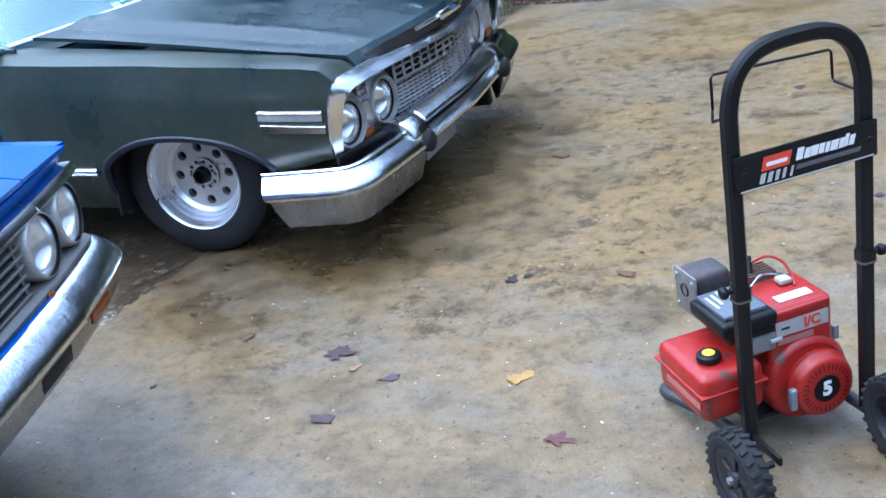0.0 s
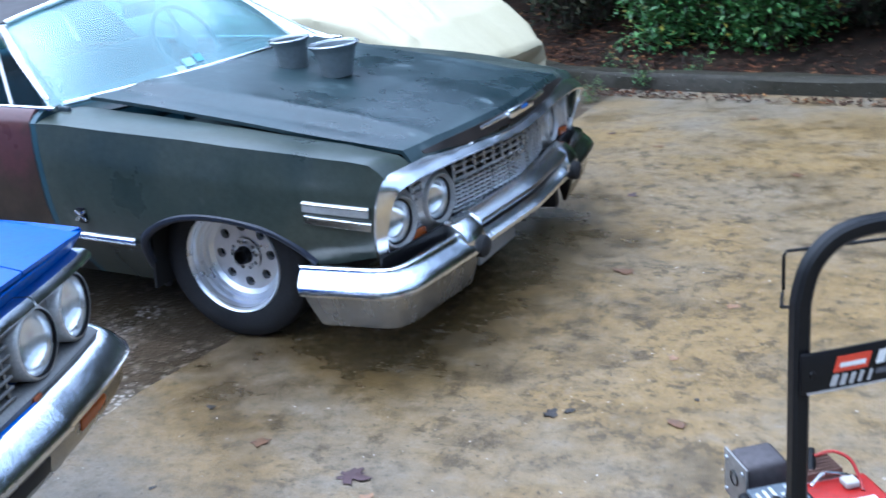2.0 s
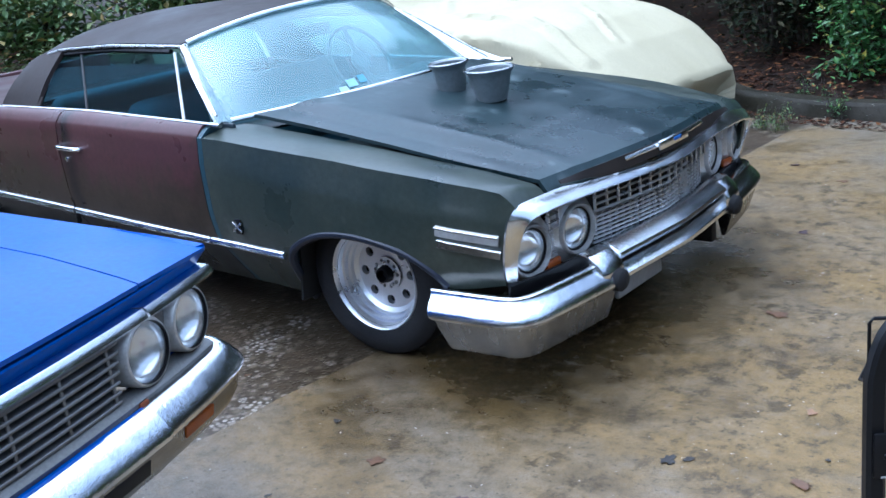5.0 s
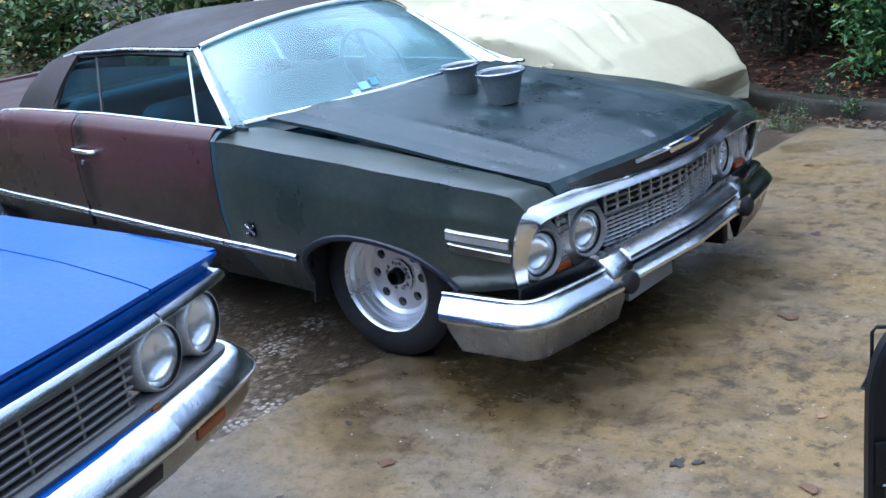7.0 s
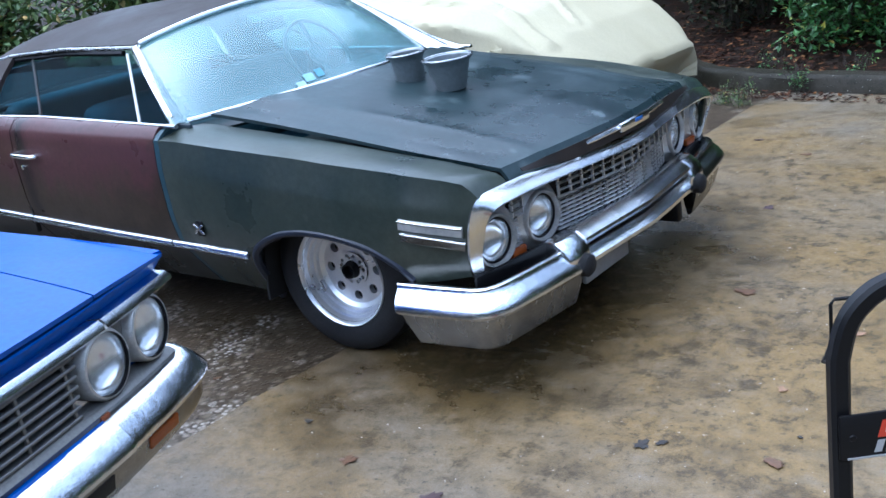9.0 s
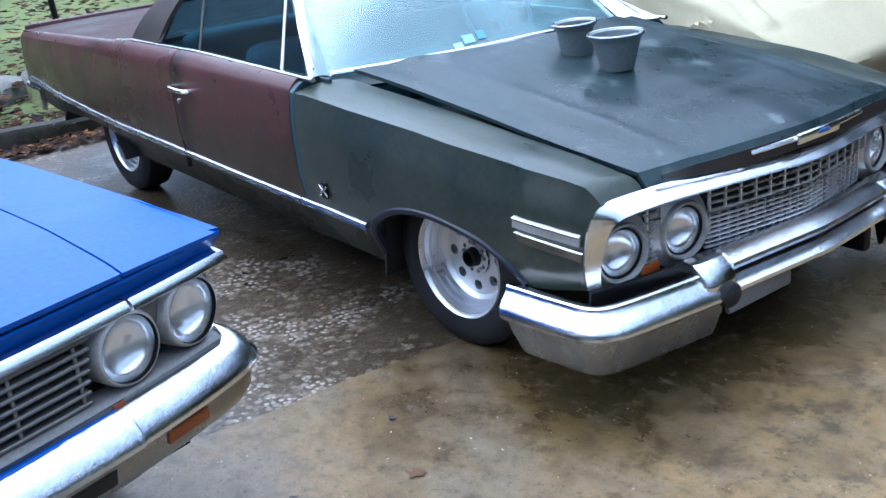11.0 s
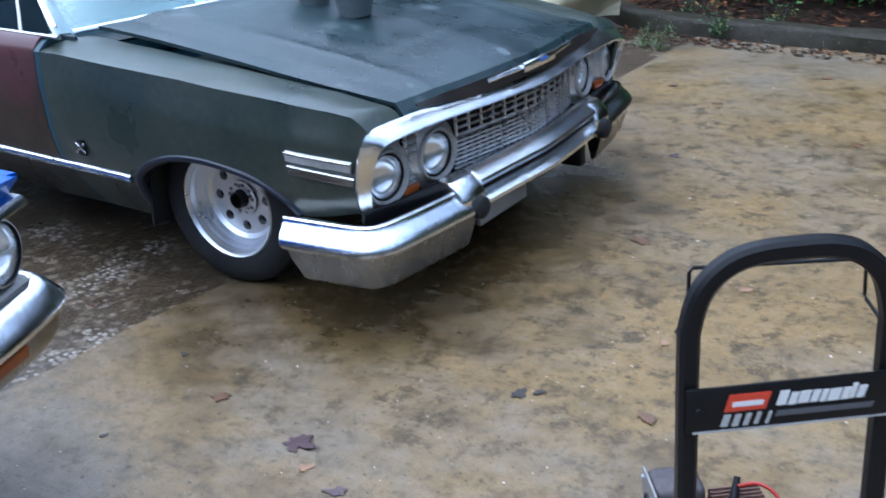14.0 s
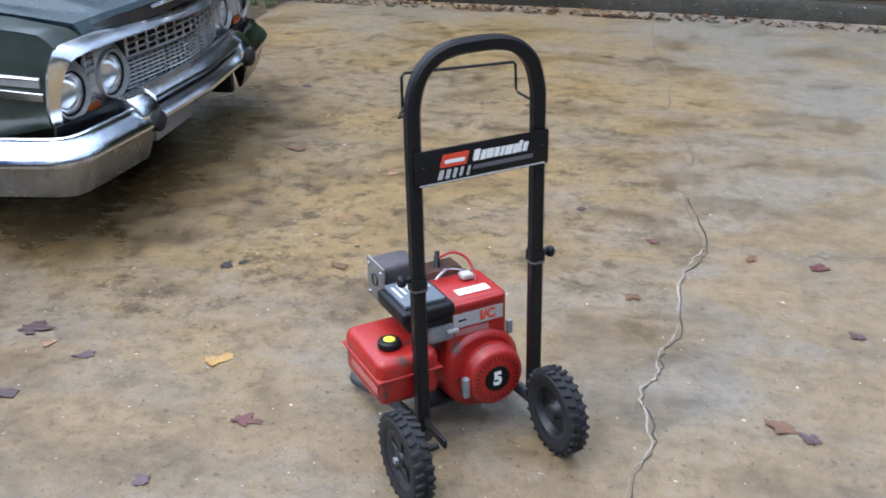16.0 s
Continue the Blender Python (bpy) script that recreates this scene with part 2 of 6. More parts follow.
BUCKET_GREY = plain("dull_zinc", (0.20, 0.225, 0.235), 0.38, 0.5, 60, 0.3, 0.03)
PAINT_GREEN = worn("weathered_dark_green_paint", (0.022, 0.034, 0.030), (0.056, 0.066, 0.052), 1.8, (0.24, 0.38), 0, 40, 0.03, 0.16, coat=0.16, speck=((0.075, 0.085, 0.072), 5.5, 0.66))
# Pale patches: oxidised paint, with some sky reflection streaks put into the colour.
PAINT_HOOD = worn("oxidised_black_green_hood_paint", (0.007, 0.016, 0.018), (0.038, 0.060, 0.066), 2.2, (0.22, 0.44), 0, 40, 0.03, 0.2, speck=((0.075, 0.10, 0.105), 4.0, 0.62))
PAINT_MAROON = two_tone("faded_maroon_over_dark_green_paint", (0.068, 0.029, 0.029), (0.058, 0.042, 0.028), (0.009, 0.012, 0.011))
PAINT_MAROON_TOP = worn("chalky_maroon_paint", (0.040, 0.024, 0.024), (0.065, 0.036, 0.035), 2.4, (0.5, 0.7), 0, 40, 0.04)
PAINT_ROOF = worn("dull_brown_roof_paint", (0.022, 0.018, 0.017), (0.048, 0.037, 0.033), 2.4, (0.42, 0.62), 0, 40, 0.04)
PAINT_BLUE = worn("satin_blue_paint", (0.007, 0.070, 0.34), (0.011, 0.094, 0.42), 1.5, (0.36, 0.46), 0, 60, 0.02, 0.3, coat=0.06)
ARCH_BLUE = worn("blue_black_arch_paint", (0.008, 0.011, 0.020), (0.018, 0.024, 0.042), 4, (0.4, 0.55), 0, 60, 0.04)
BLUE_EDGE = worn("exposed_blue_paint", (0.018, 0.050, 0.064), (0.032, 0.078, 0.098), 5, (0.4, 0.55), 0, 60, 0.05)
CHROME = worn("pitted_chrome", (0.74, 0.76, 0.78), (0.94, 0.95, 0.96), 16, (0.06, 0.16), 1.0, 85, 0.26, 0.16)
TRIM = worn("polished_trim", (0.76, 0.78, 0.80), (0.88, 0.89, 0.90), 9, (0.14, 0.26), 1.0, 90, 0.10, 0.3)
CHROME_OLD = worn("dull_stainless_trim", (0.48, 0.49, 0.5), (0.66, 0.67, 0.68), 9, (0.18, 0.34), 1.0, 120, 0.06, 0.3)
# Lower chrome: some grime, and the dark ground reflection put into its colour.
CHROME_SKIRT = worn("grimy_ground_toned_chrome", (0.22, 0.225, 0.23), (0.40, 0.41, 0.42), 7, (0.16, 0.32), 1.0, 110, 0.15, 0.22, stretch=(1, 1, 0.4))
BEZEL = worn("grey_cast_bezel", (0.40, 0.40, 0.39), (0.54, 0.54, 0.52), 10, (0.30, 0.45), 0.5, 120, 0.08, 0.3)
ALLOY = worn("dull_aluminium", (0.72, 0.73, 0.75), (0.86, 0.87, 0.88), 5, (0.26, 0.40), 0.85, 140, 0.03, 0.3)
RUBBER = worn("black_tyre_rubber", (0.014, 0.014, 0.015), (0.03, 0.03, 0.031), 8, (0.55, 0.75), 0, 120, 0.15)
BLACK = plain("black_void_paint", (0.008, 0.008, 0.008), 0.7)
BLACK_PAINT = plain("satin_black_paint", (0.007, 0.007, 0.008), 0.42, 0, 120, 0.3, 0.08, 0.25)
GREY_METAL = plain("grey_galvanised_metal", (0.26, 0.28, 0.30), 0.4, 0.4, 60, 0.3, 0.03)
GRILLE_GREY = worn("dull_grey_grille_metal", (0.12, 0.12, 0.12), (0.20, 0.20, 0.19), 10, (0.38, 0.52), 0.4, 120, 0.06, 0.3)
RED = worn("red_engine_paint", (0.25, 0.010, 0.008), (0.36, 0.018, 0.013), 6, (0.28, 0.45), 0, 90, 0.05, 0.3, speck=((0.09, 0.045, 0.035), 16, 0.62))
WHITE = plain("white_label", (0.75, 0.75, 0.73), 0.5)
SILVER_LABEL = plain("silver_label", (0.5, 0.5, 0.5), 0.4, 0.3)
ORANGE = plain("orange_red_label", (0.62, 0.06, 0.025), 0.45)
YELLOW = plain("yellow_label", (0.75, 0.6, 0.04), 0.5)
AMBER = plain("amber_lens", (0.24, 0.055, 0.010), 0.2)
COVER = worn("cream_car_cover_cloth", (0.43, 0.38, 0.235), (0.51, 0.465, 0.32), 1.2, (0.8, 0.9), 0, 160, 0.15, 0.3)
SEAT = plain("faded_blue_vinyl", (0.09, 0.17, 0.22), 0.6)
# Windscreen: the pale sky reflection is put into the diffuse film's colour.
WINDSCREEN = filmed_glass("pale_film_windscreen_glass", (0.74, 0.90, 0.92), 0.68, (0.36, 0.53, 0.56), 0.10, 0.6, 0.045)
SIDE_GLASS = filmed_glass("damp_side_glass", (0.52, 0.66, 0.70), 0.996, (0.20, 0.32, 0.38), 0.003, 0.03, 0.0015)
LENS = filmed_glass("headlamp_glass", (0.97, 0.98, 0.98), 0.78, (0.62, 0.63, 0.63), 0.10, 0.3, 0.018, 0.8)
TREE_BARK = worn("dark_bark", (0.03, 0.024, 0.018), (0.07, 0.055, 0.04), 8, (0.8, 0.95), 0, 50, 0.5)
MIRROR = worn("lamp_reflector", (0.90, 0.92, 0.93), (0.96, 0.96, 0.96), 5, (0.12, 0.20), 1.0, 28, 0.35, 0.3)
LEAF_GREEN = leaf_material("glossy_green_leaves", [(0.0, (0.03, 0.09, 0.022)), (0.5, (0.06, 0.17, 0.04)), (0.93, (0.11, 0.24, 0.06)), (1.0, (0.40, 0.34, 0.05))], 0.42)
# Evergreen leaves set near black: the deep shade is put into their tones.
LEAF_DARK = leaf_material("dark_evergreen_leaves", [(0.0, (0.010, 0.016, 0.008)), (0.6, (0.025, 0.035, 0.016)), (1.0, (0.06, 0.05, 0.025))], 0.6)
LEAF_YELLOW = leaf_material("yellow_green_leaves", [(0.0, (0.03, 0.075, 0.018)), (0.6, (0.10, 0.17, 0.05)), (0.9, (0.20, 0.24, 0.08)), (1.0, (0.36, 0.24, 0.07))], 0.55)
# Dead leaves darkened likewise, with the bed's shade put into the tones.
LITTER = leaf_material("fallen_leaves", [(0.0, (0.012, 0.006, 0.004)), (0.6, (0.030, 0.013, 0.007)), (0.9, (0.085, 0.033, 0.013)), (1.0, (0.22, 0.11, 0.04))], 0.8)
RUBBER.node_tree.nodes["Principled BSDF"].inputs["Specular IOR Level"].default_value = 0.2
for sheen, paint in ((0.25, PAINT_BLUE), (0.32, PAINT_HOOD), (0.35, PAINT_GREEN), (0.28, PAINT_MAROON), (0.18, PAINT_ROOF), (0.2, PAINT_MAROON_TOP)):
    paint.node_tree.nodes["Principled BSDF"].inputs["Specular IOR Level"].default_value = sheen
for dull in (KERB, SOIL, LITTER, LEAF_DARK):
    dull.node_tree.nodes["Principled BSDF"].inputs["Specular IOR Level"].default_value = 0.15


# ---- mesh helpers ----
def holder(name, m=None):
    ob = new(name)
    ob.empty_display_size = 0.2
    if m is not None:
        ob.matrix_world = m
    return ob


def part(name, bm, material, parent=None, label="", smooth=True, kind=""):
    me = bpy.data.meshes.new(name)
    bm.normal_update()
    bm.to_mesh(me)
    bm.free()
    me.materials.append(material)
    if smooth:
        for p in me.polygons:
            p.use_smooth = True
        me.set_sharp_from_angle(angle=radians(38))
    ob = new(name, me)
    if parent is not None:
        ob.parent = parent
    return tagged(ob, label=label, kind=kind)


def grid(fn, nu, nv, bm=None, closed=False):
    bm = bm or bmesh.new()
    vs = [[bm.verts.new(fn(i / (nu - 1), j / (nv - 1))) for j in range(nv)] for i in range(nu)]
    for i in range(nu - 1):
        for j in range(nv - 1):
            bm.faces.new((vs[i][j], vs[i + 1][j], vs[i + 1][j + 1], vs[i][j + 1]))
    return bm


def thick(bm, t):
    """Gives a sheet thickness: a second skin behind it and walls along its open edges."""
    bmesh.ops.recalc_face_normals(bm, faces=bm.faces)
    bm.normal_update()
    faces, rim = bm.faces[:], [e for e in bm.edges if len(e.link_faces) == 1]
    back = {v: bm.verts.new(v.co - v.normal * t) for v in bm.verts[:]}
    for f in faces:
        bm.faces.new([back[v] for v in reversed(f.verts)])
    for e in rim:
        p, q = e.verts
        bm.faces.new((p, q, back[q], back[p]))
    bmesh.ops.recalc_face_normals(bm, faces=bm.faces)
    return bm


def box(cx, cy, cz, sx, sy, sz, bevel=0.0, bm=None, m=None, segs=2):
    own = bmesh.new()
    bmesh.ops.create_cube(own, size=1.0, matrix=Matrix.Translation((cx, cy, cz)) @ Matrix.Diagonal((sx, sy, sz, 1)))
    if bevel:
        bmesh.ops.bevel(own, geom=own.edges[:], offset=bevel, segments=segs, affect="EDGES", profile=0.5)
    if m is not None:
        own.transform(m)
    if bm is None:
        return own
    return join(bm, own)


def join(bm, other):
    tmp = bpy.data.meshes.new("tmp")
    other.to_mesh(tmp)
    other.free()
    bm.from_mesh(tmp)
    bpy.data.meshes.remove(tmp)
    return bm


def lathe(profile, steps=32, m=None, bm=None):
    """Turns (radius, height) pairs round the z axis; m then places the result."""
    own = bmesh.new()
    rings = []
    for r, h in profile:
        if r < 1e-5:
            rings.append([own.verts.new((0, 0, h))])
        else:
            rings.append([own.verts.new((r * math.cos(2 * math.pi * k / steps), r * math.sin(2 * math.pi * k / steps), h)) for k in range(steps)])
    for a, b in zip(rings, rings[1:]):
        for k in range(steps):
            q = [a[k % len(a)], a[(k + 1) % len(a)], b[(k + 1) % len(b)], b[k % len(b)]]
            q = list(dict.fromkeys(q))
            if len(q) > 2:
                own.faces.new(q)
    bmesh.ops.recalc_face_normals(own, faces=own.faces)
    if m is not None:
        own.transform(m)
    return own if bm is None else join(bm, own)


def smooth_path(pts, per=6):
    pts = [Vector(p) for p in pts]
    out = []
    for i in range(len(pts) - 1):
        p0, p1, p2, p3 = pts[max(i - 1, 0)], pts[i], pts[i + 1], pts[min(i + 2, len(pts) - 1)]
        for k in range(per):
            t = k / per
            out.append(0.5 * ((2 * p1) + (p2 - p0) * t + (2 * p0 - 5 * p1 + 4 * p2 - p3) * t * t + (3 * p1 - p0 - 3 * p2 + p3) * t**3))
    return out + [pts[-1]]


def sweep(path, section, up=(0, 0, 1), bm=None, caps=True):
    """Carries a closed section of (sideways, upward) pairs along a path; sideways is to the right of the way."""
    own = bmesh.new()
    path, up = [Vector(p) for p in path], Vector(up)
    rings = []
    for i, p in enumerate(path):
        d = (path[min(i + 1, len(path) - 1)] - path[max(i - 1, 0)]).normalized()
        side = d.cross(up).normalized()
        top = side.cross(d).normalized()
        rings.append([own.verts.new(p + side * a + top * b) for a, b in section])
    k = len(section)
    for a, b in zip(rings, rings[1:]):
        for j in range(k):
            own.faces.new((a[j], a[(j + 1) % k], b[(j + 1) % k], b[j]))
    if caps:
        own.faces.new(rings[0])
        own.faces.new(list(reversed(rings[-1])))
    bmesh.ops.recalc_face_normals(own, faces=own.faces)
    return own if bm is None else join(bm, own)


def tube(path, r, sides=8, up=(0, 0, 1), bm=None):
    return sweep(path, [(r * math.cos(2 * math.pi * k / sides), r * math.sin(2 * math.pi * k / sides)) for k in range(sides)], up, bm)


def bar(w, h, r=0.0):
    """A rectangular section, its corners cut by r."""
    w, h = w / 2, h / 2
    if not r:
        return [(-w, -h), (w, -h), (w, h), (-w, h)]
    return [(-w + r, -h), (w - r, -h), (w, -h + r), (w, h - r), (w - r, h), (-w + r, h), (-w, h - r), (-w, -h + r)]


def lerp(x, pairs):
    return float(np.interp(x, [p[0] for p in pairs], [p[1] for p in pairs]))


def mirrored(pts):
    return [(x, -y, *rest) for x, y, *rest in pts]


# ---- the ground ----
def slab(name, outline, top, bottom, material, label, cells=0):
    bm = bmesh.new()
    face = bm.faces.new([bm.verts.new((x, y, top)) for x, y in outline])
    bmesh.ops.recalc_face_normals(bm, faces=[face])
    if face.normal.z < 0:
        face.normal_flip()
    low = bmesh.ops.extrude_face_region(bm, geom=[face])
    for v in [g for g in low["geom"] if isinstance(g, bmesh.types.BMVert)]:
        v.co.z = top
    for v in face.verts:
        v.co.z = bottom
    bmesh.ops.recalc_face_normals(bm, faces=bm.faces)
    return part(name, bm, material, None, label, False, "structure")


# front kerb: runs along the far side of the drive, then swings away behind the covered car
KERB_LINE = smooth_path([(14, 1.2, 0), (7, 2.25, 0), (3.6, 2.85, 0), (2.0, 3.08, 0), (0.6, 3.22, 0), (-0.45, 3.42, 0), (-1.0, 3.85, 0), (-1.9, 4.35, 0), (-4.0, 4.75, 0), (-7.0, 4.9, 0)], 5)
REAR_KERB = smooth_path([(-7.0, 4.9, 0), (-6.2, 3.6, 0), (-5.2, 1.4, 0), (-4.75, -0.2, 0), (-4.8, -1.6, 0), (-5.4, -4.0, 0), (-7, -9, 0)], 5)

ground = part("ground", grid(lambda u, v: (-400 + 800 * u, -400 + 800 * v, -0.09), 3, 3), SOIL, None, "damp soil under the trees, their shade put into its colour", False, "structure")
tagged(ground, category="ground")
JOINT = [(-0.12, -9), (-0.10, -2.1), (-0.05, -1.5), (-0.06, -1.3), (-0.02, -0.9), (0.0, 0.4), (0.02, 2.0), (0.02, 3.35)]
main_slab = slab("driveway_1", JOINT + [(p.x, p.y + 0.05) for p in reversed(KERB_LINE) if p.x > 0.1] + [(14, -9)], 0.0, -0.12, CONCRETE, "wet stained concrete driveway slab with brown algae and dead leaves")
tagged(main_slab, category="driveway")
old_slab = slab("driveway_2", [(x - 0.012, y) for x, y in JOINT] + [(p.x, p.y + 0.05) for p in KERB_LINE if p.x <= 0.0] + [(p.x - 0.03, p.y) for p in REAR_KERB[1:]] + [(-7, -9)], -0.014, -0.12, OLD_CONCRETE, "older worn wet concrete with exposed pebbles")
tagged(old_slab, category="driveway")


def kerb(name, line, label):
    rnd = random.Random(4)
    sec = [(0.0, -0.05), (0.015, 0.085), (0.04, 0.11), (0.13, 0.115), (0.15, 0.09), (0.15, -0.05)]
    bm = sweep(line, [(-a, b) for a, b in sec])
    for v in bm.verts:
        if v.co.z > 0.02:
            v.co += Vector((rnd.uniform(-1, 1), rnd.uniform(-1, 1), rnd.uniform(-1, 1))) * 0.006
    ob = part(name, bm, KERB, None, label, True, "structure")
    return tagged(ob, category="kerb")


kerb("kerb_1", list(reversed(KERB_LINE)), "mossy dark concrete kerb along the planting bed")
kerb("kerb_2", list(reversed(REAR_KERB)), "mossy concrete kerb before the leafy lawn")


def bed_height(x, y, edge):
    return 0.05 + 0.16 * max(edge, 0) ** 0.8 + 0.06 * noise.noise((x * 0.8, y * 0.8, 0.0))


def strip_ground(name, line, away, material, label, rise):
    """Ground that starts at a kerb and climbs away from it."""
    far = (0, 0.12, 0.4, 0.9, 1.6, 2.6, 4.0, 7.0, 14.0, 40.0)
    bm = bmesh.new()
    rows = []
    for p in line:
        d = Vector(away(p)).normalized()
        rows.append([bm.verts.new((p.x + d.x * f, p.y + d.y * f, 0.05 + rise * min(f, 8) + 0.05 * noise.noise((p.x + f, p.y, 0)) * min(f, 1))) for f in far])
    for a, b in zip(rows, rows[1:]):
        for j in range(len(far) - 1):
            bm.faces.new((a[j], a[j + 1], b[j + 1], b[j]))
    bmesh.ops.recalc_face_normals(bm, faces=bm.faces)
    if sum(f.normal.z for f in bm.faces) < 0:
        bmesh.ops.reverse_faces(bm, faces=bm.faces)
    return tagged(part(name, bm, material, None, label, True, "structure"), category="ground")


strip_ground("ground_bed", [p + Vector((0.02, 0.1, 0)) for p in KERB_LINE], lambda p: (0.1, 1, 0), SOIL, "dark planting bed soil littered with brown leaves", 0.13)
strip_ground("ground_lawn", [p + Vector((-0.1, 0, 0)) for p in REAR_KERB], lambda p: (-1, 0.12, 0), LAWN, "short grass scattered with brown leaves", 0.05)


# ---- leaves and cracks on the ground ----
def leaf_shape(lobes, size, curl, rnd):
    """One fallen leaf, lobed like maple or oak, curled and with some thickness."""
    bm = bmesh.new()
    n = 36
    ring = []
    for k in range(n):
        a = 2 * math.pi * k / n
        r = size * (0.52 + 0.48 * abs(math.cos(lobes * a / 2)) ** 0.9) * (0.75 + 0.25 * math.cos(a)) * rnd.uniform(0.62, 1.12)
        x, y = r * math.cos(a), r * math.sin(a) * 0.8
        ring.append(bm.verts.new((x, y, 0.002 + curl * (x * x + y * y) / size * 0.8 + rnd.uniform(0, 0.002))))
    mid = bm.verts.new((0, 0, 0.002))
    for k in range(n):
        bm.faces.new((mid, ring[k], ring[(k + 1) % n]))
    thick(bm, 0.0008)
    return bm


LEAF_TINTS = {
    "purple": plain("wet_purple_leaf", (0.070, 0.042, 0.044), 0.35, 0, 60, 0.4),
    "red": plain("wet_red_leaf", (0.105, 0.036, 0.032), 0.35, 0, 60, 0.4),
    "brown": plain("wet_brown_leaf", (0.125, 0.066, 0.034), 0.4, 0, 60, 0.4),
    "yellow": plain("wet_yellow_leaf", (0.34, 0.20, 0.055), 0.4, 0, 60, 0.3),
    "tan": plain("dry_tan_leaf", (0.27, 0.155, 0.085), 0.5, 0, 60, 0.3),
    "black": plain("wet_black_leaf", (0.035, 0.03, 0.026), 0.3, 0, 60, 0.3),
}
FALLEN = [
    (1.331, -1.009, 0.055, "black", 3), (1.375, -0.975, 0.035, "black", 2), (0.93, -1.50, 0.085, "purple", 5), (1.03, -1.58, 0.035, "tan", 3), (1.18, -1.61, 0.05, "purple", 5),
    (1.08, -1.83, 0.065, "purple", 3), (1.54, -1.58, 0.07, "yellow", 3), (1.73, -1.83, 0.065, "red", 5), (1.60, -2.10, 0.05, "purple", 4), (1.69, -0.94, 0.055, "brown", 2),
    (1.57, -0.55, 0.035, "tan", 3), (1.71, -0.79, 0.018, "black", 3), (2.69, -0.58, 0.04, "red", 5), (2.64, -0.99, 0.05, "brown", 4), (2.42, -0.33, 0.04, "purple", 5),
    (3.20, -0.70, 0.06, "red", 5), (3.04, -1.62, 0.07, "brown", 4), (3.10, -1.66, 0.05, "purple", 5), (3.27, -1.13, 0.045, "purple", 5), (1.18, 0.12, 0.07, "brown", 4),
    (0.39, 2.15, 0.05, "purple", 5), (1.10, 2.54, 0.06, "brown", 4), (1.64, -0.10, 0.04, "tan", 3), (0.56, -1.44, 0.055, "brown", 4), (0.27, -1.31, 0.03, "black", 3),
    (0.87, 1.06, 0.05, "purple", 4), (0.75, 1.9, 0.05, "brown", 3), (2.05, 0.9, 0.05, "purple", 4), (1.55, 1.5, 0.06, "brown", 4), (3.0, -0.65, 0.05, "brown", 2), (0.42, -1.75, 0.02, "black", 3),
    (-0.55, -1.55, 0.045, "brown", 4), (-0.35, -1.2, 0.03, "brown", 3), (2.35, 1.85, 0.05, "brown", 4),
]
rnd = random.Random(7)
for x, y, size, tint, lobes in FALLEN:
    lf = part("leaf", leaf_shape(lobes, size * 0.86, rnd.uniform(0.0, 0.05), rnd), LEAF_TINTS[tint], None, f"fallen {tint} leaf lying on the wet concrete")
    lf.matrix_world = pose(x, y, 0.001 if x > 0 else -0.013, rnd.uniform(-4, 4), rnd.uniform(-4, 4), rnd.uniform(0, 360))
    tagged(lf, category="leaf", group="fallen leaves on the driveway")


def ribbon(path, widths, z, material, name, label, rnd):
    bm = bmesh.new()
    rows = []
    for i, p in enumerate(path):
        d = (path[min(i + 1, len(path) - 1)] - path[max(i - 1, 0)]).normalized()
        s = d.cross(Vector((0, 0, 1))).normalized()
        w = widths * rnd.uniform(0.35, 1.2) * (0.25 if noise.noise((i * 0.37, widths * 900, 2.0)) < -0.12 else 1.0)
        o = s * rnd.uniform(-0.006, 0.006)
        rows.append([bm.verts.new(p + o + s * w + Vector((0, 0, z))), bm.verts.new(p + o - s * w + Vector((0, 0, z)))])
    for a, b in zip(rows, rows[1:]):
        bm.faces.new((a[0], a[1], b[1], b[0]))
    thick(bm, 0.002)
    return tagged(part(name, bm, material, None, label, False, "structure"), category="crack")


CRACK = [(2.56, 2.9, 0), (2.56, 2.28, 0), (2.68, 1.45, 0), (2.70, 0.79, 0), (2.80, 0.35, 0), (2.785, -0.16, 0), (2.85, -0.60, 0), (2.78, -0.83, 0), (2.775, -1.19, 0), (2.73, -1.3, 0), (2.73, -1.42, 0), (2.69, -1.53, 0), (2.725, -1.73, 0), (2.68, -1.95, 0), (2.70, -2.4, 0), (2.62, -3.0, 0)]
ribbon(smooth_path(CRACK[6:], 7), 0.0030, 0.002, CRACK_FILL, "crack_1", "pale filled crack across the concrete", random.Random(3))
ribbon(smooth_path(CRACK[:7], 7), 0.004, 0.002, CRACK_FAINT, "crack_3", "faint old crack running towards the kerb", random.Random(9))
ribbon([p + Vector((0.010, 0, 0)) for p in smooth_path(CRACK[5:], 7)], 0.002, 0.0025, CRACK_DARK, "crack_2", "dark edge of the cracked concrete", random.Random(5))


ribbon(smooth_path([(3.18, -0.60, 0), (3.35, -0.575, 0), (3.5, -0.56, 0), (3.75, -0.52, 0)], 8), 0.026, 0.0015, CRACK_FAINT, "scrape_1", "pale scraped patch on the concrete", random.Random(8))


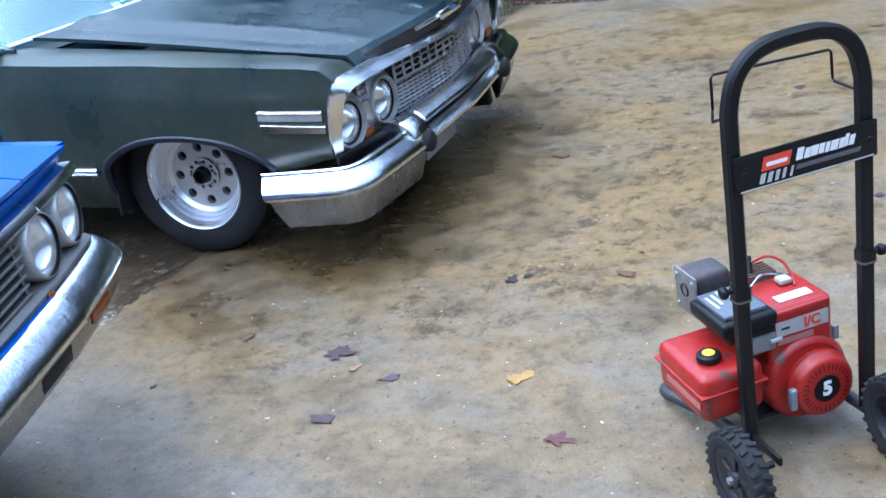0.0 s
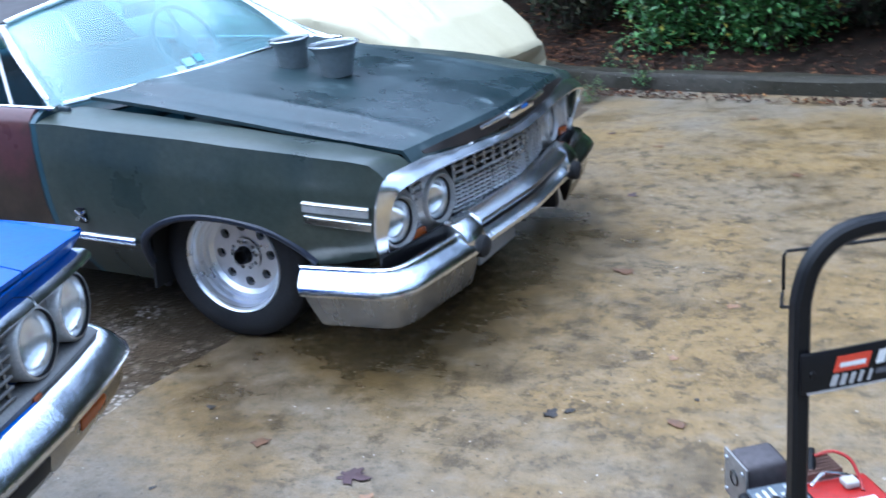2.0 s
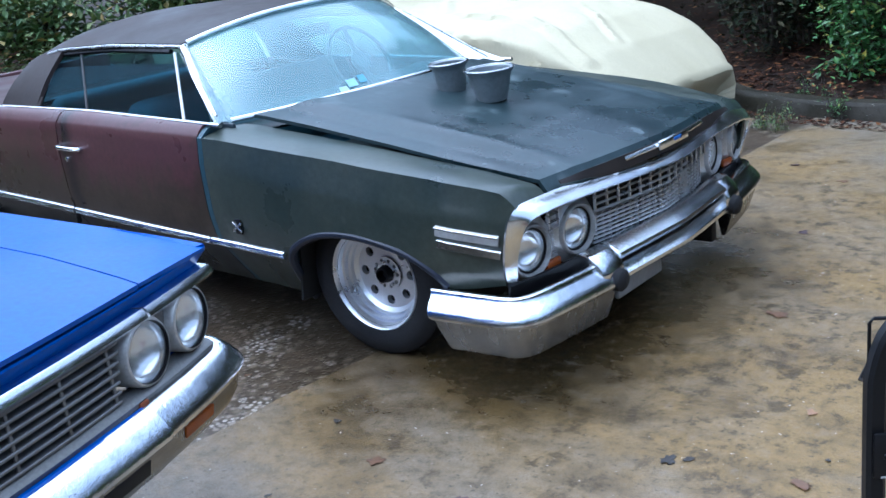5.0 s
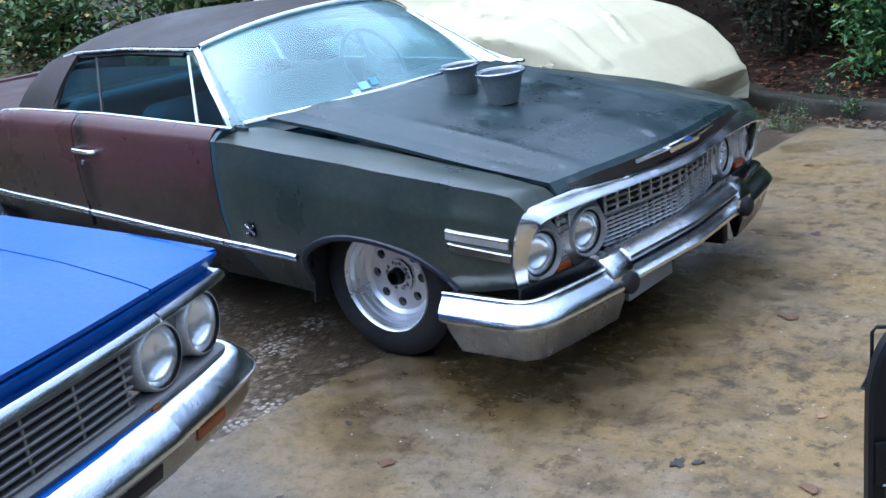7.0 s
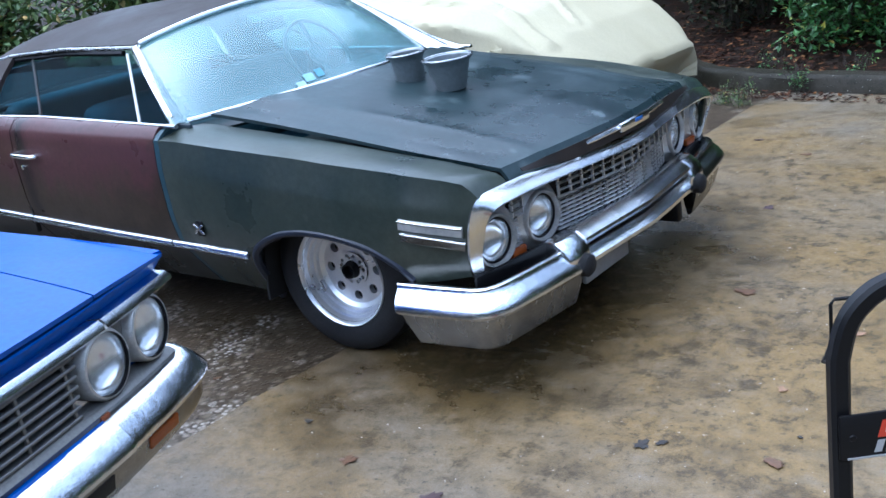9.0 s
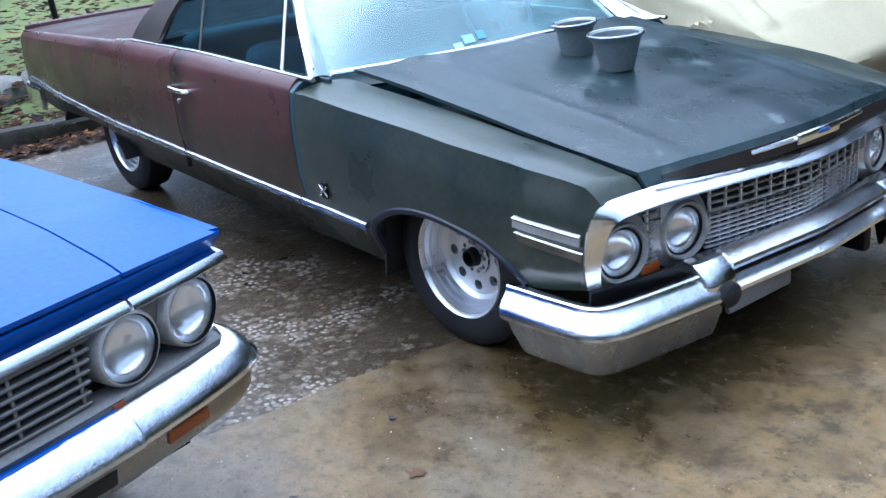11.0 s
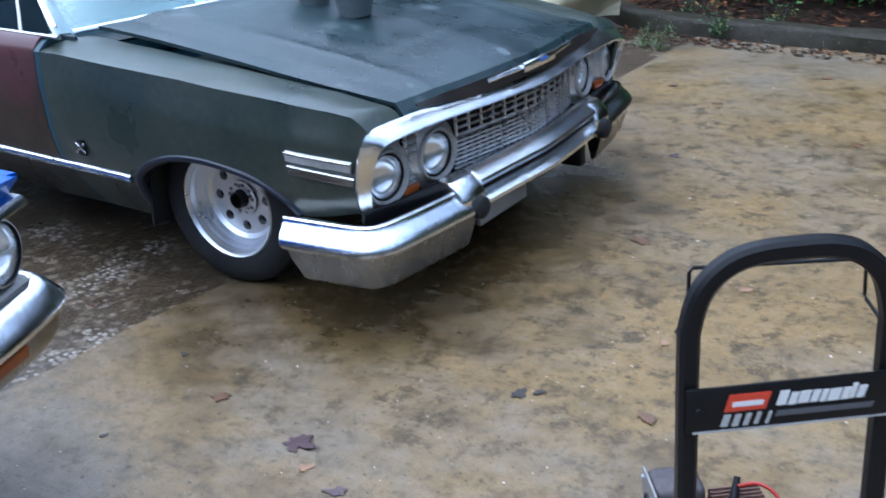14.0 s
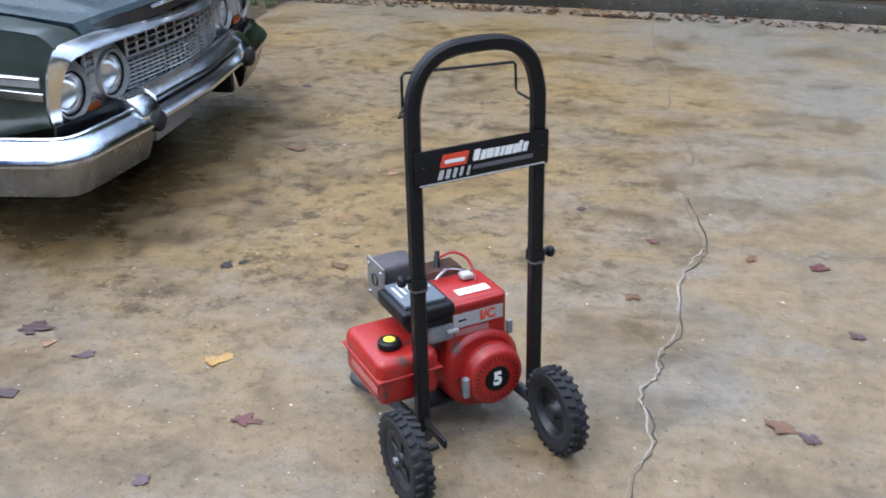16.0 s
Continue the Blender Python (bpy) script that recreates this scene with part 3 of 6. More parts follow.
def litter(name, count, place, sizes, material, label, seed, kind="stuff"):
    """Many small curled leaves as one mesh."""
    rnd = random.Random(seed)
    vs, fs = [], []
    for _ in range(count):
        x, y, z = place(rnd)
        s, a, tx, ty = rnd.uniform(*sizes), rnd.uniform(0, 6.3), rnd.uniform(-0.5, 0.5), rnd.uniform(-0.5, 0.5)
        b = len(vs)
        for u, v, h in ((-1, 0, 0.1), (-0.3, 0.5, 0.0), (0.4, 0.45, 0.05), (1, 0, 0.2), (0.3, -0.5, 0.0), (-0.4, -0.45, 0.1)):
            dx, dy = (u * math.cos(a) - v * math.sin(a)) * s, (u * math.sin(a) + v * math.cos(a)) * s
            vs.append((x + dx, y + dy, z + 0.006 + h * s + dx * tx * 0.5 + dy * ty * 0.5 + 0.4 * s * abs(tx)))
        fs.append((b, b + 1, b + 2, b + 3))
        fs.append((b, b + 3, b + 4, b + 5))
    me = bpy.data.meshes.new(name)
    me.from_pydata(vs, [], fs)
    me.materials.append(material)
    return tagged(new(name, me), label=label, category="leaves", kind=kind)


def along(line, lo, hi, side):
    def place(r):
        p = line[r.randrange(len(line) - 1)]
        q = line[min(line.index(p) + 1, len(line) - 1)]
        t = r.random()
        f = lo + (hi - lo) * r.random() ** 1.5
        c = p.lerp(q, t)
        return c.x + side(c)[0] * f, c.y + side(c)[1] * f, 0.07 + 0.13 * max(f, 0) if f > 0.1 else 0.0
    return place


litter("bed_leaves", 9000, along([p for p in KERB_LINE if p.x < 6], 0.15, 3.2, lambda c: (0.1, 1)), (0.014, 0.036), LITTER, "brown and orange dead leaves covering the bed", 11)
litter("kerb_leaves", 900, along([p for p in KERB_LINE if -0.6 < p.x < 7], -0.22, 0.0, lambda c: (0.0, 1)), (0.010, 0.026), LITTER, "rusty dead leaves drifted against the kerb", 12)
litter("lawn_leaves", 5200, along(REAR_KERB, 0.15, 4.0, lambda c: (-1, 0.1)), (0.03, 0.07), LITTER, "brown dead leaves on the lawn", 13)
litter("gutter_leaves", 900, along(REAR_KERB[8:22], -0.3, 0.0, lambda c: (-1, 0.0)), (0.02, 0.05), LITTER, "wet leaves lying along the rear kerb", 14)


# ---- plants ----
def foliage(count, shape, size, rnd):
    """Leaves as small bent blades, in clusters round random twig ends; returns vertices and faces."""
    vs, fs = [], []
    for _ in range(count // 9):
        c = shape(rnd)
        for _ in range(9):
            p = c + Vector((rnd.gauss(0, 1), rnd.gauss(0, 1), rnd.gauss(0, 1))) * size * 1.4
            d = Vector((rnd.gauss(0, 1), rnd.gauss(0, 1), rnd.gauss(0, 0.6) - 0.15)).normalized()
            s = d.cross(Vector((rnd.gauss(0, 0.3), rnd.gauss(0, 0.3), 1))).normalized()
            up = s.cross(d)
            ln = size * rnd.uniform(0.7, 1.4)
            w = ln * 0.26
            b = len(vs)
            vs += [p, p + d * ln * 0.5 + s * w + up * 0.1 * ln, p + d * ln, p + d * ln * 0.5 - s * w + up * 0.1 * ln, p + d * ln * 0.5 - up * 0.02 * ln]
            fs += [(b, b + 1, b + 4), (b + 1, b + 2, b + 4), (b + 2, b + 3, b + 4), (b + 3, b, b + 4)]
    return vs, fs


def shrub(name, at, radius, height, leaves, size, material, label, seed, hollow=0.35):
    rnd = random.Random(seed)
    base = holder(name, pose(*at))
    tagged(base, label=label, category="shrub")
    ends = []
    for k in range(9):
        a, lean = rnd.uniform(0, 6.3), rnd.uniform(0.25, 0.85)
        top = Vector((math.cos(a) * radius * lean, math.sin(a) * radius * lean, height * rnd.uniform(0.55, 0.95)))
        path = smooth_path([(0.04 * math.cos(a), 0.04 * math.sin(a), -0.1), tuple(top * 0.45 + Vector((rnd.gauss(0, 0.06), rnd.gauss(0, 0.06), 0.1))), tuple(top)], 4)
        thin = min(0.012, radius * 0.03)
        bm = sweep(path, [(thin * math.cos(t), thin * math.sin(t)) for t in (0, 1.26, 2.5, 3.8, 5.0)], (0.3, 0.2, 0.9))
        for side in range(3):
            p = path[3 + side]
            q = p + Vector((rnd.gauss(0, 0.3), rnd.gauss(0, 0.3), rnd.uniform(0.05, 0.3))) * radius
            sweep([p, p.lerp(q, 0.5) + Vector((0, 0, 0.03)), q], [(thin / 2, 0), (-thin / 4, thin * 0.4), (-thin / 4, -thin * 0.4)], (0.3, 0.2, 0.9), bm)
            ends.append(q)
        ends.append(top)
        part("stem", bm, TREE_BARK, base)

    def spot(r):
        if r.random() < 0.25:
            return r.choice(ends) + Vector((r.gauss(0, 0.1), r.gauss(0, 0.1), r.gauss(0, 0.1))) * radius
        a, h = r.uniform(0, 6.3), r.random()
        rr = radius * (hollow + (1 - hollow) * r.random()) * math.sqrt(max(1 - (2 * h - 1) ** 2 * 0.75, 0.05)) * (0.8 + 0.35 * noise.noise((math.cos(a) * 2 + seed, math.sin(a) * 2, h * 3)))
        return Vector((rr * math.cos(a), rr * math.sin(a), height * (0.04 + 0.96 * h)))
    vs, fs = foliage(leaves, spot, size, rnd)
    me = bpy.data.meshes.new("crown")
    me.from_pydata(vs, [], fs)
    me.materials.append(material)
    crown = new("crown", me)
    crown.parent = base
    return base


SHRUBS = [
    (0.15, 4.15, 0.08, 0.55, 1.5, 5600, 0.055, "g"), (0.85, 4.1, 0.08, 0.6, 1.2, 5600, 0.055, "g"), (2.2, 4.2, 0.2, 0.9, 1.8, 4200, 0.06, "d"), (-0.7, 4.9, 0.3, 0.7, 1.9, 3600, 0.06, "d"), (3.6, 4.0, 0.2, 0.8, 1.5, 4200, 0.06, "d"),
    (-1.2, 5.6, 0.3, 1.0, 2.2, 3600, 0.06, "d"), (5.0, 3.6, 0.2, 0.9, 1.6, 3600, 0.06, "g"), (-2.0, 6.2, 0.4, 1.2, 2.2, 3600, 0.06, "d"), (2.4, 5.2, 0.4, 1.1, 2.4, 3600, 0.07, "d"),
    (-3.8, 6.4, 0.4, 1.2, 2.2, 3600, 0.06, "d"), (-8.3, 4.3, 0.3, 1.0, 1.2, 2000, 0.13, "y"), (-7.2, 5.3, 0.3, 1.0, 1.4, 2000, 0.13, "y"), (-9.3, 3.0, 0.3, 1.0, 1.1, 2000, 0.12, "y"), (-5.0, 6.6, 0.4, 1.0, 1.9, 3600, 0.07, "y"),
    (-0.9, 4.75, 0.2, 0.6, 1.7, 4500, 0.055, "d"), (1.45, 4.5, 0.2, 0.6, 1.7, 4500, 0.055, "d"), (2.9, 4.3, 0.2, 0.6, 1.7, 4500, 0.055, "d"), (0.5, 5.1, 0.3, 0.8, 2.2, 4500, 0.055, "d"), (4.4, 4.0, 0.2, 0.6, 1.7, 4500, 0.055, "d"),
    (-10.5, 3.2, 0.4, 1.0, 1.3, 1600, 0.12, "y"), (6.4, 3.6, 0.3, 1.0, 1.9, 3600, 0.07, "d"),
]
KINDS = {"g": ("evergreen_shrub", LEAF_GREEN, "bright green broadleaf shrub with a few yellow leaves in the bed"), "d": ("dark_shrub", LEAF_DARK, "tangled evergreen shrub with deep shade put into its dark leaves"), "y": ("yellowing_shrub", LEAF_YELLOW, "yellow-green autumn shrub beyond the cars")}
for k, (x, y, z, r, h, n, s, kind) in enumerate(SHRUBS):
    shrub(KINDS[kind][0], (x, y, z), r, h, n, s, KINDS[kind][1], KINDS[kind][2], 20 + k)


# weeds in the gutter and over the kerb
for k, (x, y, z, r, h) in enumerate([(-0.21, 3.02, 0.0, 0.04, 0.02), (-0.08, 2.97, 0.0, 0.035, 0.02), (0.19, 3.27, 0.05, 0.05, 0.06), (-0.15, 3.55, 0.05, 0.06, 0.06), (0.5, 3.42, 0.06, 0.06, 0.06)]):
    shrub("weed", (x, y, z), r, h, 220, 0.018, LEAF_GREEN if k > 1 else LEAF_YELLOW, "small green weed growing along the kerb", 120 + k)

# thin iron pole and two rocks on the lawn
pole = tagged(part("pole", tube([(-6.0, -0.10, 0.1), (-6.0, -0.17, 0.66), (-6.0, -0.20, 1.2), (-6.0, -0.3, 3.2)], 0.026, 10, (1, 0, 0)), BLACK_PAINT, None, "thin dark metal pole standing in the lawn"), category="pole")
ROCK = worn("grey_lichen_rock", (0.13, 0.13, 0.11), (0.26, 0.26, 0.23), 6, (0.7, 0.9), 0, 50, 0.4)
for x, y, sx, sy, sz, seed in ((-6.0, -0.72, 0.17, 0.20, 0.17, 2), (-5.95, -0.42, 0.14, 0.15, 0.18, 5)):
    bm = bmesh.new()
    bmesh.ops.create_icosphere(bm, subdivisions=3, radius=1.0)
    for v in bm.verts:
        n3 = 1 + 0.35 * noise.noise(v.co * 1.3 + Vector((seed, 0, 0))) + 0.12 * noise.noise(v.co * 4 + Vector((0, seed, 0)))
        v.co = Vector((v.co.x * sx, v.co.y * sy, v.co.z * sz)) * n3
    rk = part("rock", bm, ROCK, None, "grey lichened rock lying among dead leaves")
    rk.matrix_world = pose(x, y, 0.16)
    tagged(rk, category="rock", group="rocks on the lawn")


def conifer(at, height, seed):
    """A tall tree: tapered trunk, whorls of limbs and thin drooping sprays."""
    rnd = random.Random(seed)
    base = tagged(holder("pine_tree", pose(*at)), label="tall dark pine tree at the edge of the drive", category="tree")
    bm = bmesh.new()
    trunk = [Vector((0.15 * math.sin(h * 0.4), 0.1 * math.cos(h * 0.5), h)) for h in np.linspace(-0.2, height, 12)]
    rings = []
    for i, p in enumerate(trunk):
        r = 0.24 * (1 - i / 12) + 0.02
        rings.append([bm.verts.new(p + Vector((r * math.cos(a), r * math.sin(a), 0))) for a in np.linspace(0, 2 * math.pi, 9)[:-1]])
    for a, b in zip(rings, rings[1:]):
        for j in range(8):
            bm.faces.new((a[j], a[(j + 1) % 8], b[(j + 1) % 8], b[j]))
    tips = []
    for h in np.linspace(height * 0.35, height * 0.98, 26):
        for _ in range(3):
            a, ln = rnd.uniform(0, 6.3), (height - h) * 0.32 + 0.5
            p, q = Vector((0, 0, h)), Vector((math.cos(a) * ln, math.sin(a) * ln, h - ln * 0.12 + rnd.uniform(-0.2, 0.3)))
            sweep([p, p.lerp(q, 0.5) + Vector((0, 0, 0.12)), q], [(0.025, 0), (-0.012, 0.02), (-0.012, -0.02)], (0.2, 0.1, 0.97), bm)
            tips.append((p, q))
    part("trunk", bm, TREE_BARK, base)

    def spot(r):
        p, q = r.choice(tips)
        return p.lerp(q, r.uniform(0.35, 1.05))
    vs, fs = foliage(7200, spot, 0.16, rnd)
    me = bpy.data.meshes.new("crown")
    me.from_pydata(vs, [], fs)
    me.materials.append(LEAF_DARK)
    crown = new("crown", me)
    crown.parent = base
    return base


for k, (x, y, h) in enumerate([(-1.2, 8.5, 6.0), (3.0, 9.5, 6.5), (7.5, 8.5, 6.0), (-6.5, 10, 7), (-11, 9, 7), (11.5, 6.5, 6), (0.6, 9.3, 9.0), (-14.0, 5.0, 7)]):
    conifer((x, y, 0.6), h, 60 + k)


def woods(name, centre, r0, r1, a0, a1, count, seed, leaf=0.34, tall=7.5):
    rnd = random.Random(seed)

    def spot(r):
        a, d, h = radians(r.uniform(a0, a1)), r.uniform(r0, r1), r.random()
        return Vector((centre[0] + d * math.cos(a), centre[1] + d * math.sin(a), 0.4 + h * tall))
    vs, fs = foliage(count, spot, leaf, rnd)
    me = bpy.data.meshes.new(name)
    me.from_pydata(vs, [], fs)
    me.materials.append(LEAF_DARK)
    return tagged(new(name, me), label="dark woodland round the drive, partly unseen", category="woods", kind="stuff")


woods("far_woods", (0, 0), 9.5, 17, 38, 148, 42000, 91, 0.34, 5.0)
# Unseen ring behind the camera, added to darken body sides and chrome reflections.
woods("near_woods", (0, 0), 15, 19, 175, 392, 30000, 92, 0.6, 6.5)


# ---- the dark green and maroon two-door car ----
car = tagged(holder("classic_coupe", pose(0, 0, 0, 0, 0, 1.2)), label="weathered two-door classic car in dark green and maroon with chrome trim", category="car")
HALF = [(-4.15, 0.89), (-3.4, 0.955), (-2.4, 0.995), (-1.2, 1.005), (-0.3, 1.0), (0.2, 0.98), (0.5, 0.945), (0.65, 0.905), (0.74, 0.875)]
CREASE = [(-4.15, 0.80), (-3.4, 0.835), (-2.4, 0.862), (-1.5, 0.862), (-0.55, 0.848), (0.05, 0.80), (0.45, 0.755), (0.63, 0.725), (0.695, 0.708), (0.74, 0.652)]
SILL = [(-4.15, 0.83), (-3.2, 0.872), (-2.5, 0.900), (-2.2, 0.915), (-1.5, 0.915), (-0.55, 0.892)]
SEAM_Z = [(-0.75, 0.872), (-0.6, 0.862), (-0.48, 0.845), (0.07, 0.785), (0.5, 0.732), (0.63, 0.708), (0.70, 0.695), (0.74, 0.645), (0.76, 0.63)]
SEAM_Y = [(-0.75, 0.80), (-0.55, 0.755), (-0.3, 0.738), (0.3, 0.722), (0.6, 0.705), (0.8, 0.69)]
ROCKER = [(-4.15, 0.46), (-3.4, 0.40), (-2.4, 0.27), (-1.0, 0.215), (-0.3, 0.20)]
STRIP = [(-3.95, 0.56), (-2.64, 0.492), (-1.86, 0.470), (-0.72, 0.425), (-0.27, 0.415)]
FRONT_ARCH = [(-0.325, 0.20), (-0.29, 0.33), (-0.25, 0.43), (-0.19, 0.485), (-0.10, 0.525), (0.0, 0.543), (0.11, 0.543), (0.22, 0.528), (0.32, 0.495), (0.40, 0.44), (0.445, 0.385), (0.455, 0.36), (0.8, 0.40)]
REAR_ARCH = [(-3.43, 0.40), (-3.34, 0.435), (-3.0, 0.448), (-2.72, 0.432), (-2.60, 0.36), (-2.56, 0.28)]


def side_y(x, z):
    """Half-width of the body side at a height."""
    w, c = lerp(x, HALF), lerp(x, CREASE)
    return w + lerp((z - c), [(-0.66, -0.185), (-0.56, -0.112), (-0.46, -0.042), (-0.40, -0.010), (-0.30, 0.008), (-0.12, 0.012), (0.0, 0.0)]) + lerp(x, [(0.22, 0.0), (0.50, 1.0)]) * lerp(z - c, [(-0.42, -0.040), (-0.30, -0.020), (-0.18, -0.004), (-0.10, 0.0)])


def low_edge(x):
    if x > -0.325:
        return lerp(x, FRONT_ARCH)
    if -3.43 < x < -2.56:
        return lerp(x, REAR_ARCH)
    return lerp(x, ROCKER)


def side_panel(x0, x1, s, cols, inner):
    """A body side from the inner top edge over the crease to the lower edge. s: -1 right, 1 left."""
    def at(u, v):
        x = x0 + (x1 - x0) * u
        c, b = lerp(x, CREASE), low_edge(x)
        if v < 0.25:
            t = v / 0.25
            yi, zi = inner(x)
            w = side_y(x, c)
            return Vector((x, s * (yi + (w - yi) * t), zi + (c - zi) * t + 0.010 * math.sin(math.pi * t)))
        z = c + (b - c) * (v - 0.25) / 0.75
        return Vector((x, s * side_y(x, z), z))
    bm = grid(at, cols, 25)
    return thick(bm, 0.012)


def fender_top(x):
    return lerp(x, SEAM_Y) + 0.006, lerp(x, SEAM_Z) - 0.006


def sill_top(x):
    return 0.945 - 0.05 * max(-2.2 - x, 0), lerp(x, SILL)


for s in (-1, 1):
    bm = side_panel(-0.640, 0.733, s, 60, fender_top)
    for v in bm.verts:  # the leading edge leans back towards the bumper
        v.co.x -= max(0.0, 0.61 - v.co.z) * 0.25 * min(max((v.co.x - 0.55) / 0.18, 0), 1)
    fd = part("front_fender", bm, PAINT_GREEN, car, "dark green oxidised paint")
    part("blue_edge", side_panel(-0.668, -0.641, s, 3, lambda x: (0.93, 0.885)), BLUE_EDGE, fd, "exposed old blue paint at the door edge")
    part("door", side_panel(-1.675, -0.672, s, 24, sill_top), PAINT_MAROON, car, "faded maroon paint with rust-brown lower half")
    part("quarter_panel", side_panel(-4.10, -1.683, s, 64, sill_top), PAINT_MAROON, car, "faded maroon rear quarter")
    # wheel-arch lips
    lip = [(x, s * (side_y(x, z) - 0.012), z - 0.012) for x, z in FRONT_ARCH[:-2]]
    part("arch_lip", sweep(smooth_path(lip, 3), bar(0.030, 0.034, 0.010), (0, 1, 0.01)), ARCH_BLUE, fd, "dark blue-black rolled arch lip")
    # inner wheel well
    well = [(-0.30, 0.21), (-0.27, 0.43), (-0.10, 0.53), (0.1, 0.55), (0.34, 0.50), (0.45, 0.36), (0.46, 0.25)]
    part("wheel_well", thick(grid(lambda u, v: (lerp(u * 6, [(k, p[0]) for k, p in enumerate(well)]), s * (0.925 - 0.52 * v), lerp(u * 6, [(k, p[1]) for k, p in enumerate(well)])), 25, 3), 0.01), BLACK, car)
    rear_well = [(-3.42, 0.38), (-3.36, 0.45), (-3.0, 0.47), (-2.68, 0.44), (-2.57, 0.28)]
    part("wheel_well", thick(grid(lambda u, v: (lerp(u * 4, [(k, p[0]) for k, p in enumerate(rear_well)]), s * (0.95 - 0.5 * v), lerp(u * 4, [(k, p[1]) for k, p in enumerate(rear_well)])), 21, 3), 0.01), BLACK, car)
    # side moulding in two lengths
    for x0, x1 in ((-0.712, -0.28), (-1.672, -0.722), (-3.98, -1.684)):
        pts = [(x, s * (side_y(x, lerp(x, STRIP)) + 0.006), lerp(x, STRIP)) for x in np.linspace(x0, x1, 24)]
        sec = [(-0.006, -0.018), (0.004, -0.016), (0.010, -0.009), (0.007, -0.003), (0.012, 0.002), (0.010, 0.009), (0.004, 0.015), (-0.006, 0.018)]
        taper = sweep(pts, sec if s < 0 else [(-a, b) for a, b in sec])
        part("side_moulding", taper, TRIM, car, "bright stainless side moulding")
    # fender spears
    for z0, z1, h, label in ((0.586, 0.556, 0.024, "ribbed grey fender spear"), (0.540, 0.505, 0.020, "bright stainless fender spear")):
        pts = [(x, s * (side_y(x, lerp(x, [(0.46, z0), (0.675, z1)])) + 0.004), lerp(x, [(0.46, z0), (0.675, z1)])) for x in np.linspace(0.46, 0.675, 9)]
        sp = part("fender_spear", sweep(pts, bar(0.012, h * 1.5, 0.003)), BEZEL if z0 > 0.56 else CHROME, car, label)
        part("spear_ridge", sweep([(x, y + s * 0.006, z + 0.011) for x, y, z in pts], bar(0.006, 0.006, 0.001)), CHROME, sp)
    # crossed emblem ahead of the door
    em = part("fender_emblem", box(-0.5, s * (side_y(-0.5, 0.51) + 0.006), 0.512, 0.035, 0.012, 0.06, 0.004, m=None), BLACK_PAINT, car, "small crossed-flag emblem")
    for ang in (35, -35):
        bmx = box(0, 0, 0, 0.062, 0.008, 0.010, 0.003)
        bmx.transform(pose(-0.5, s * (side_y(-0.5, 0.51) + 0.014), 0.512, 0, ang, 0))
        part("emblem_bar", bmx, CHROME_OLD, em)
    # door handle and lock
    hz, hy = 0.765, side_y(-1.6, 0.765)
    dh = part("door_handle", tube(smooth_path([(-1.655, s * hy, hz + 0.004), (-1.64, s * (hy + 0.03), hz + 0.006), (-1.58, s * (hy + 0.036), hz + 0.004), (-1.50, s * (hy + 0.026), hz), (-1.49, s * hy, hz)], 5), 0.0095, 8), CHROME, car, "chrome push-button door handle")
    part("door_lock", lathe([(0, 0.012), (0.011, 0.01), (0.012, 0.0)], 16, pose(-1.62, s * (hy - 0.002), hz - 0.055, 90 if s < 0 else -90, 0, 0)), CHROME, dh)
    part("door_gap", box(-1.679, s * 0.992, 0.62, 0.006, 0.02, 0.44), BLACK, car)

HOOD_Z = [(-0.75, 0.872), (-0.6, 0.862), (-0.48, 0.845), (0.07, 0.785), (0.5, 0.732), (0.70, 0.703), (0.76, 0.694)]


# hood: slightly sprung at its rear corners
def hood_at(u, v):
    k = 2 * v - 1
    lip = u > 57.5 / 59
    u = 0.972 + 0.028 * (u * 59 - 57) / 2 if lip else u * 59 / 57 * 0.972 if u * 59 < 56.5 else 0.972
    x1 = 0.735 + 0.075 * (1 - abs(k) ** 1.3)
    x0 = -0.60 + 0.17 * (1 - abs(k) ** 2)
    x = x0 + (x1 - x0) * u
    y = k * (lerp(x, SEAM_Y) - 0.006)
    lift = 0.030 * max(0.0, min(1.0, (0.45 - x) / 0.9))
    slope = max(0.0, min(1.0, (1 - abs(k)) / 0.30))
    crown = 0.024 * slope * lerp(x, [(-0.6, 1.0), (0.4, 1.0), (0.66, 0.25), (0.72, 0.0)]) + 0.003 * (1 - k * k) * lerp(x, [(-0.6, 1.0), (0.5, 1.0), (0.8, 0.5)])
    ridge = 0.006 * math.exp(-((abs(k) - 0.74) / 0.05) ** 2) * lerp(x, [(-0.6, 0.3), (0.3, 1.0), (0.75, 0.4)])
    dip = -0.006 * math.exp(-((abs(k) - 0.86) / 0.06) ** 2) * lerp(x, [(0.4, 1.0), (0.66, 0.0)])
    z = lerp(x - 0.075 * (1 - abs(k) ** 1.3) * u, HOOD_Z) + lift + crown + ridge + dip
    if lip:
        z -= 0.045 * (u - 0.972) / 0.028
    return Vector((x, y, z))


hood = part("hood", thick(grid(hood_at, 60, 61), 0.014), PAINT_HOOD, car, "oxidised black-green hood standing slightly open")
def lip_at(u, v):
    k = 1 - abs(2 * v - 1)
    p = hood_at(1.0, 0.03 + 0.94 * v)
    return p + Vector((0.004 + 0.010 * u, 0, 0.040 - (0.010 + 0.036 * min(1, k / 0.4)) * u))


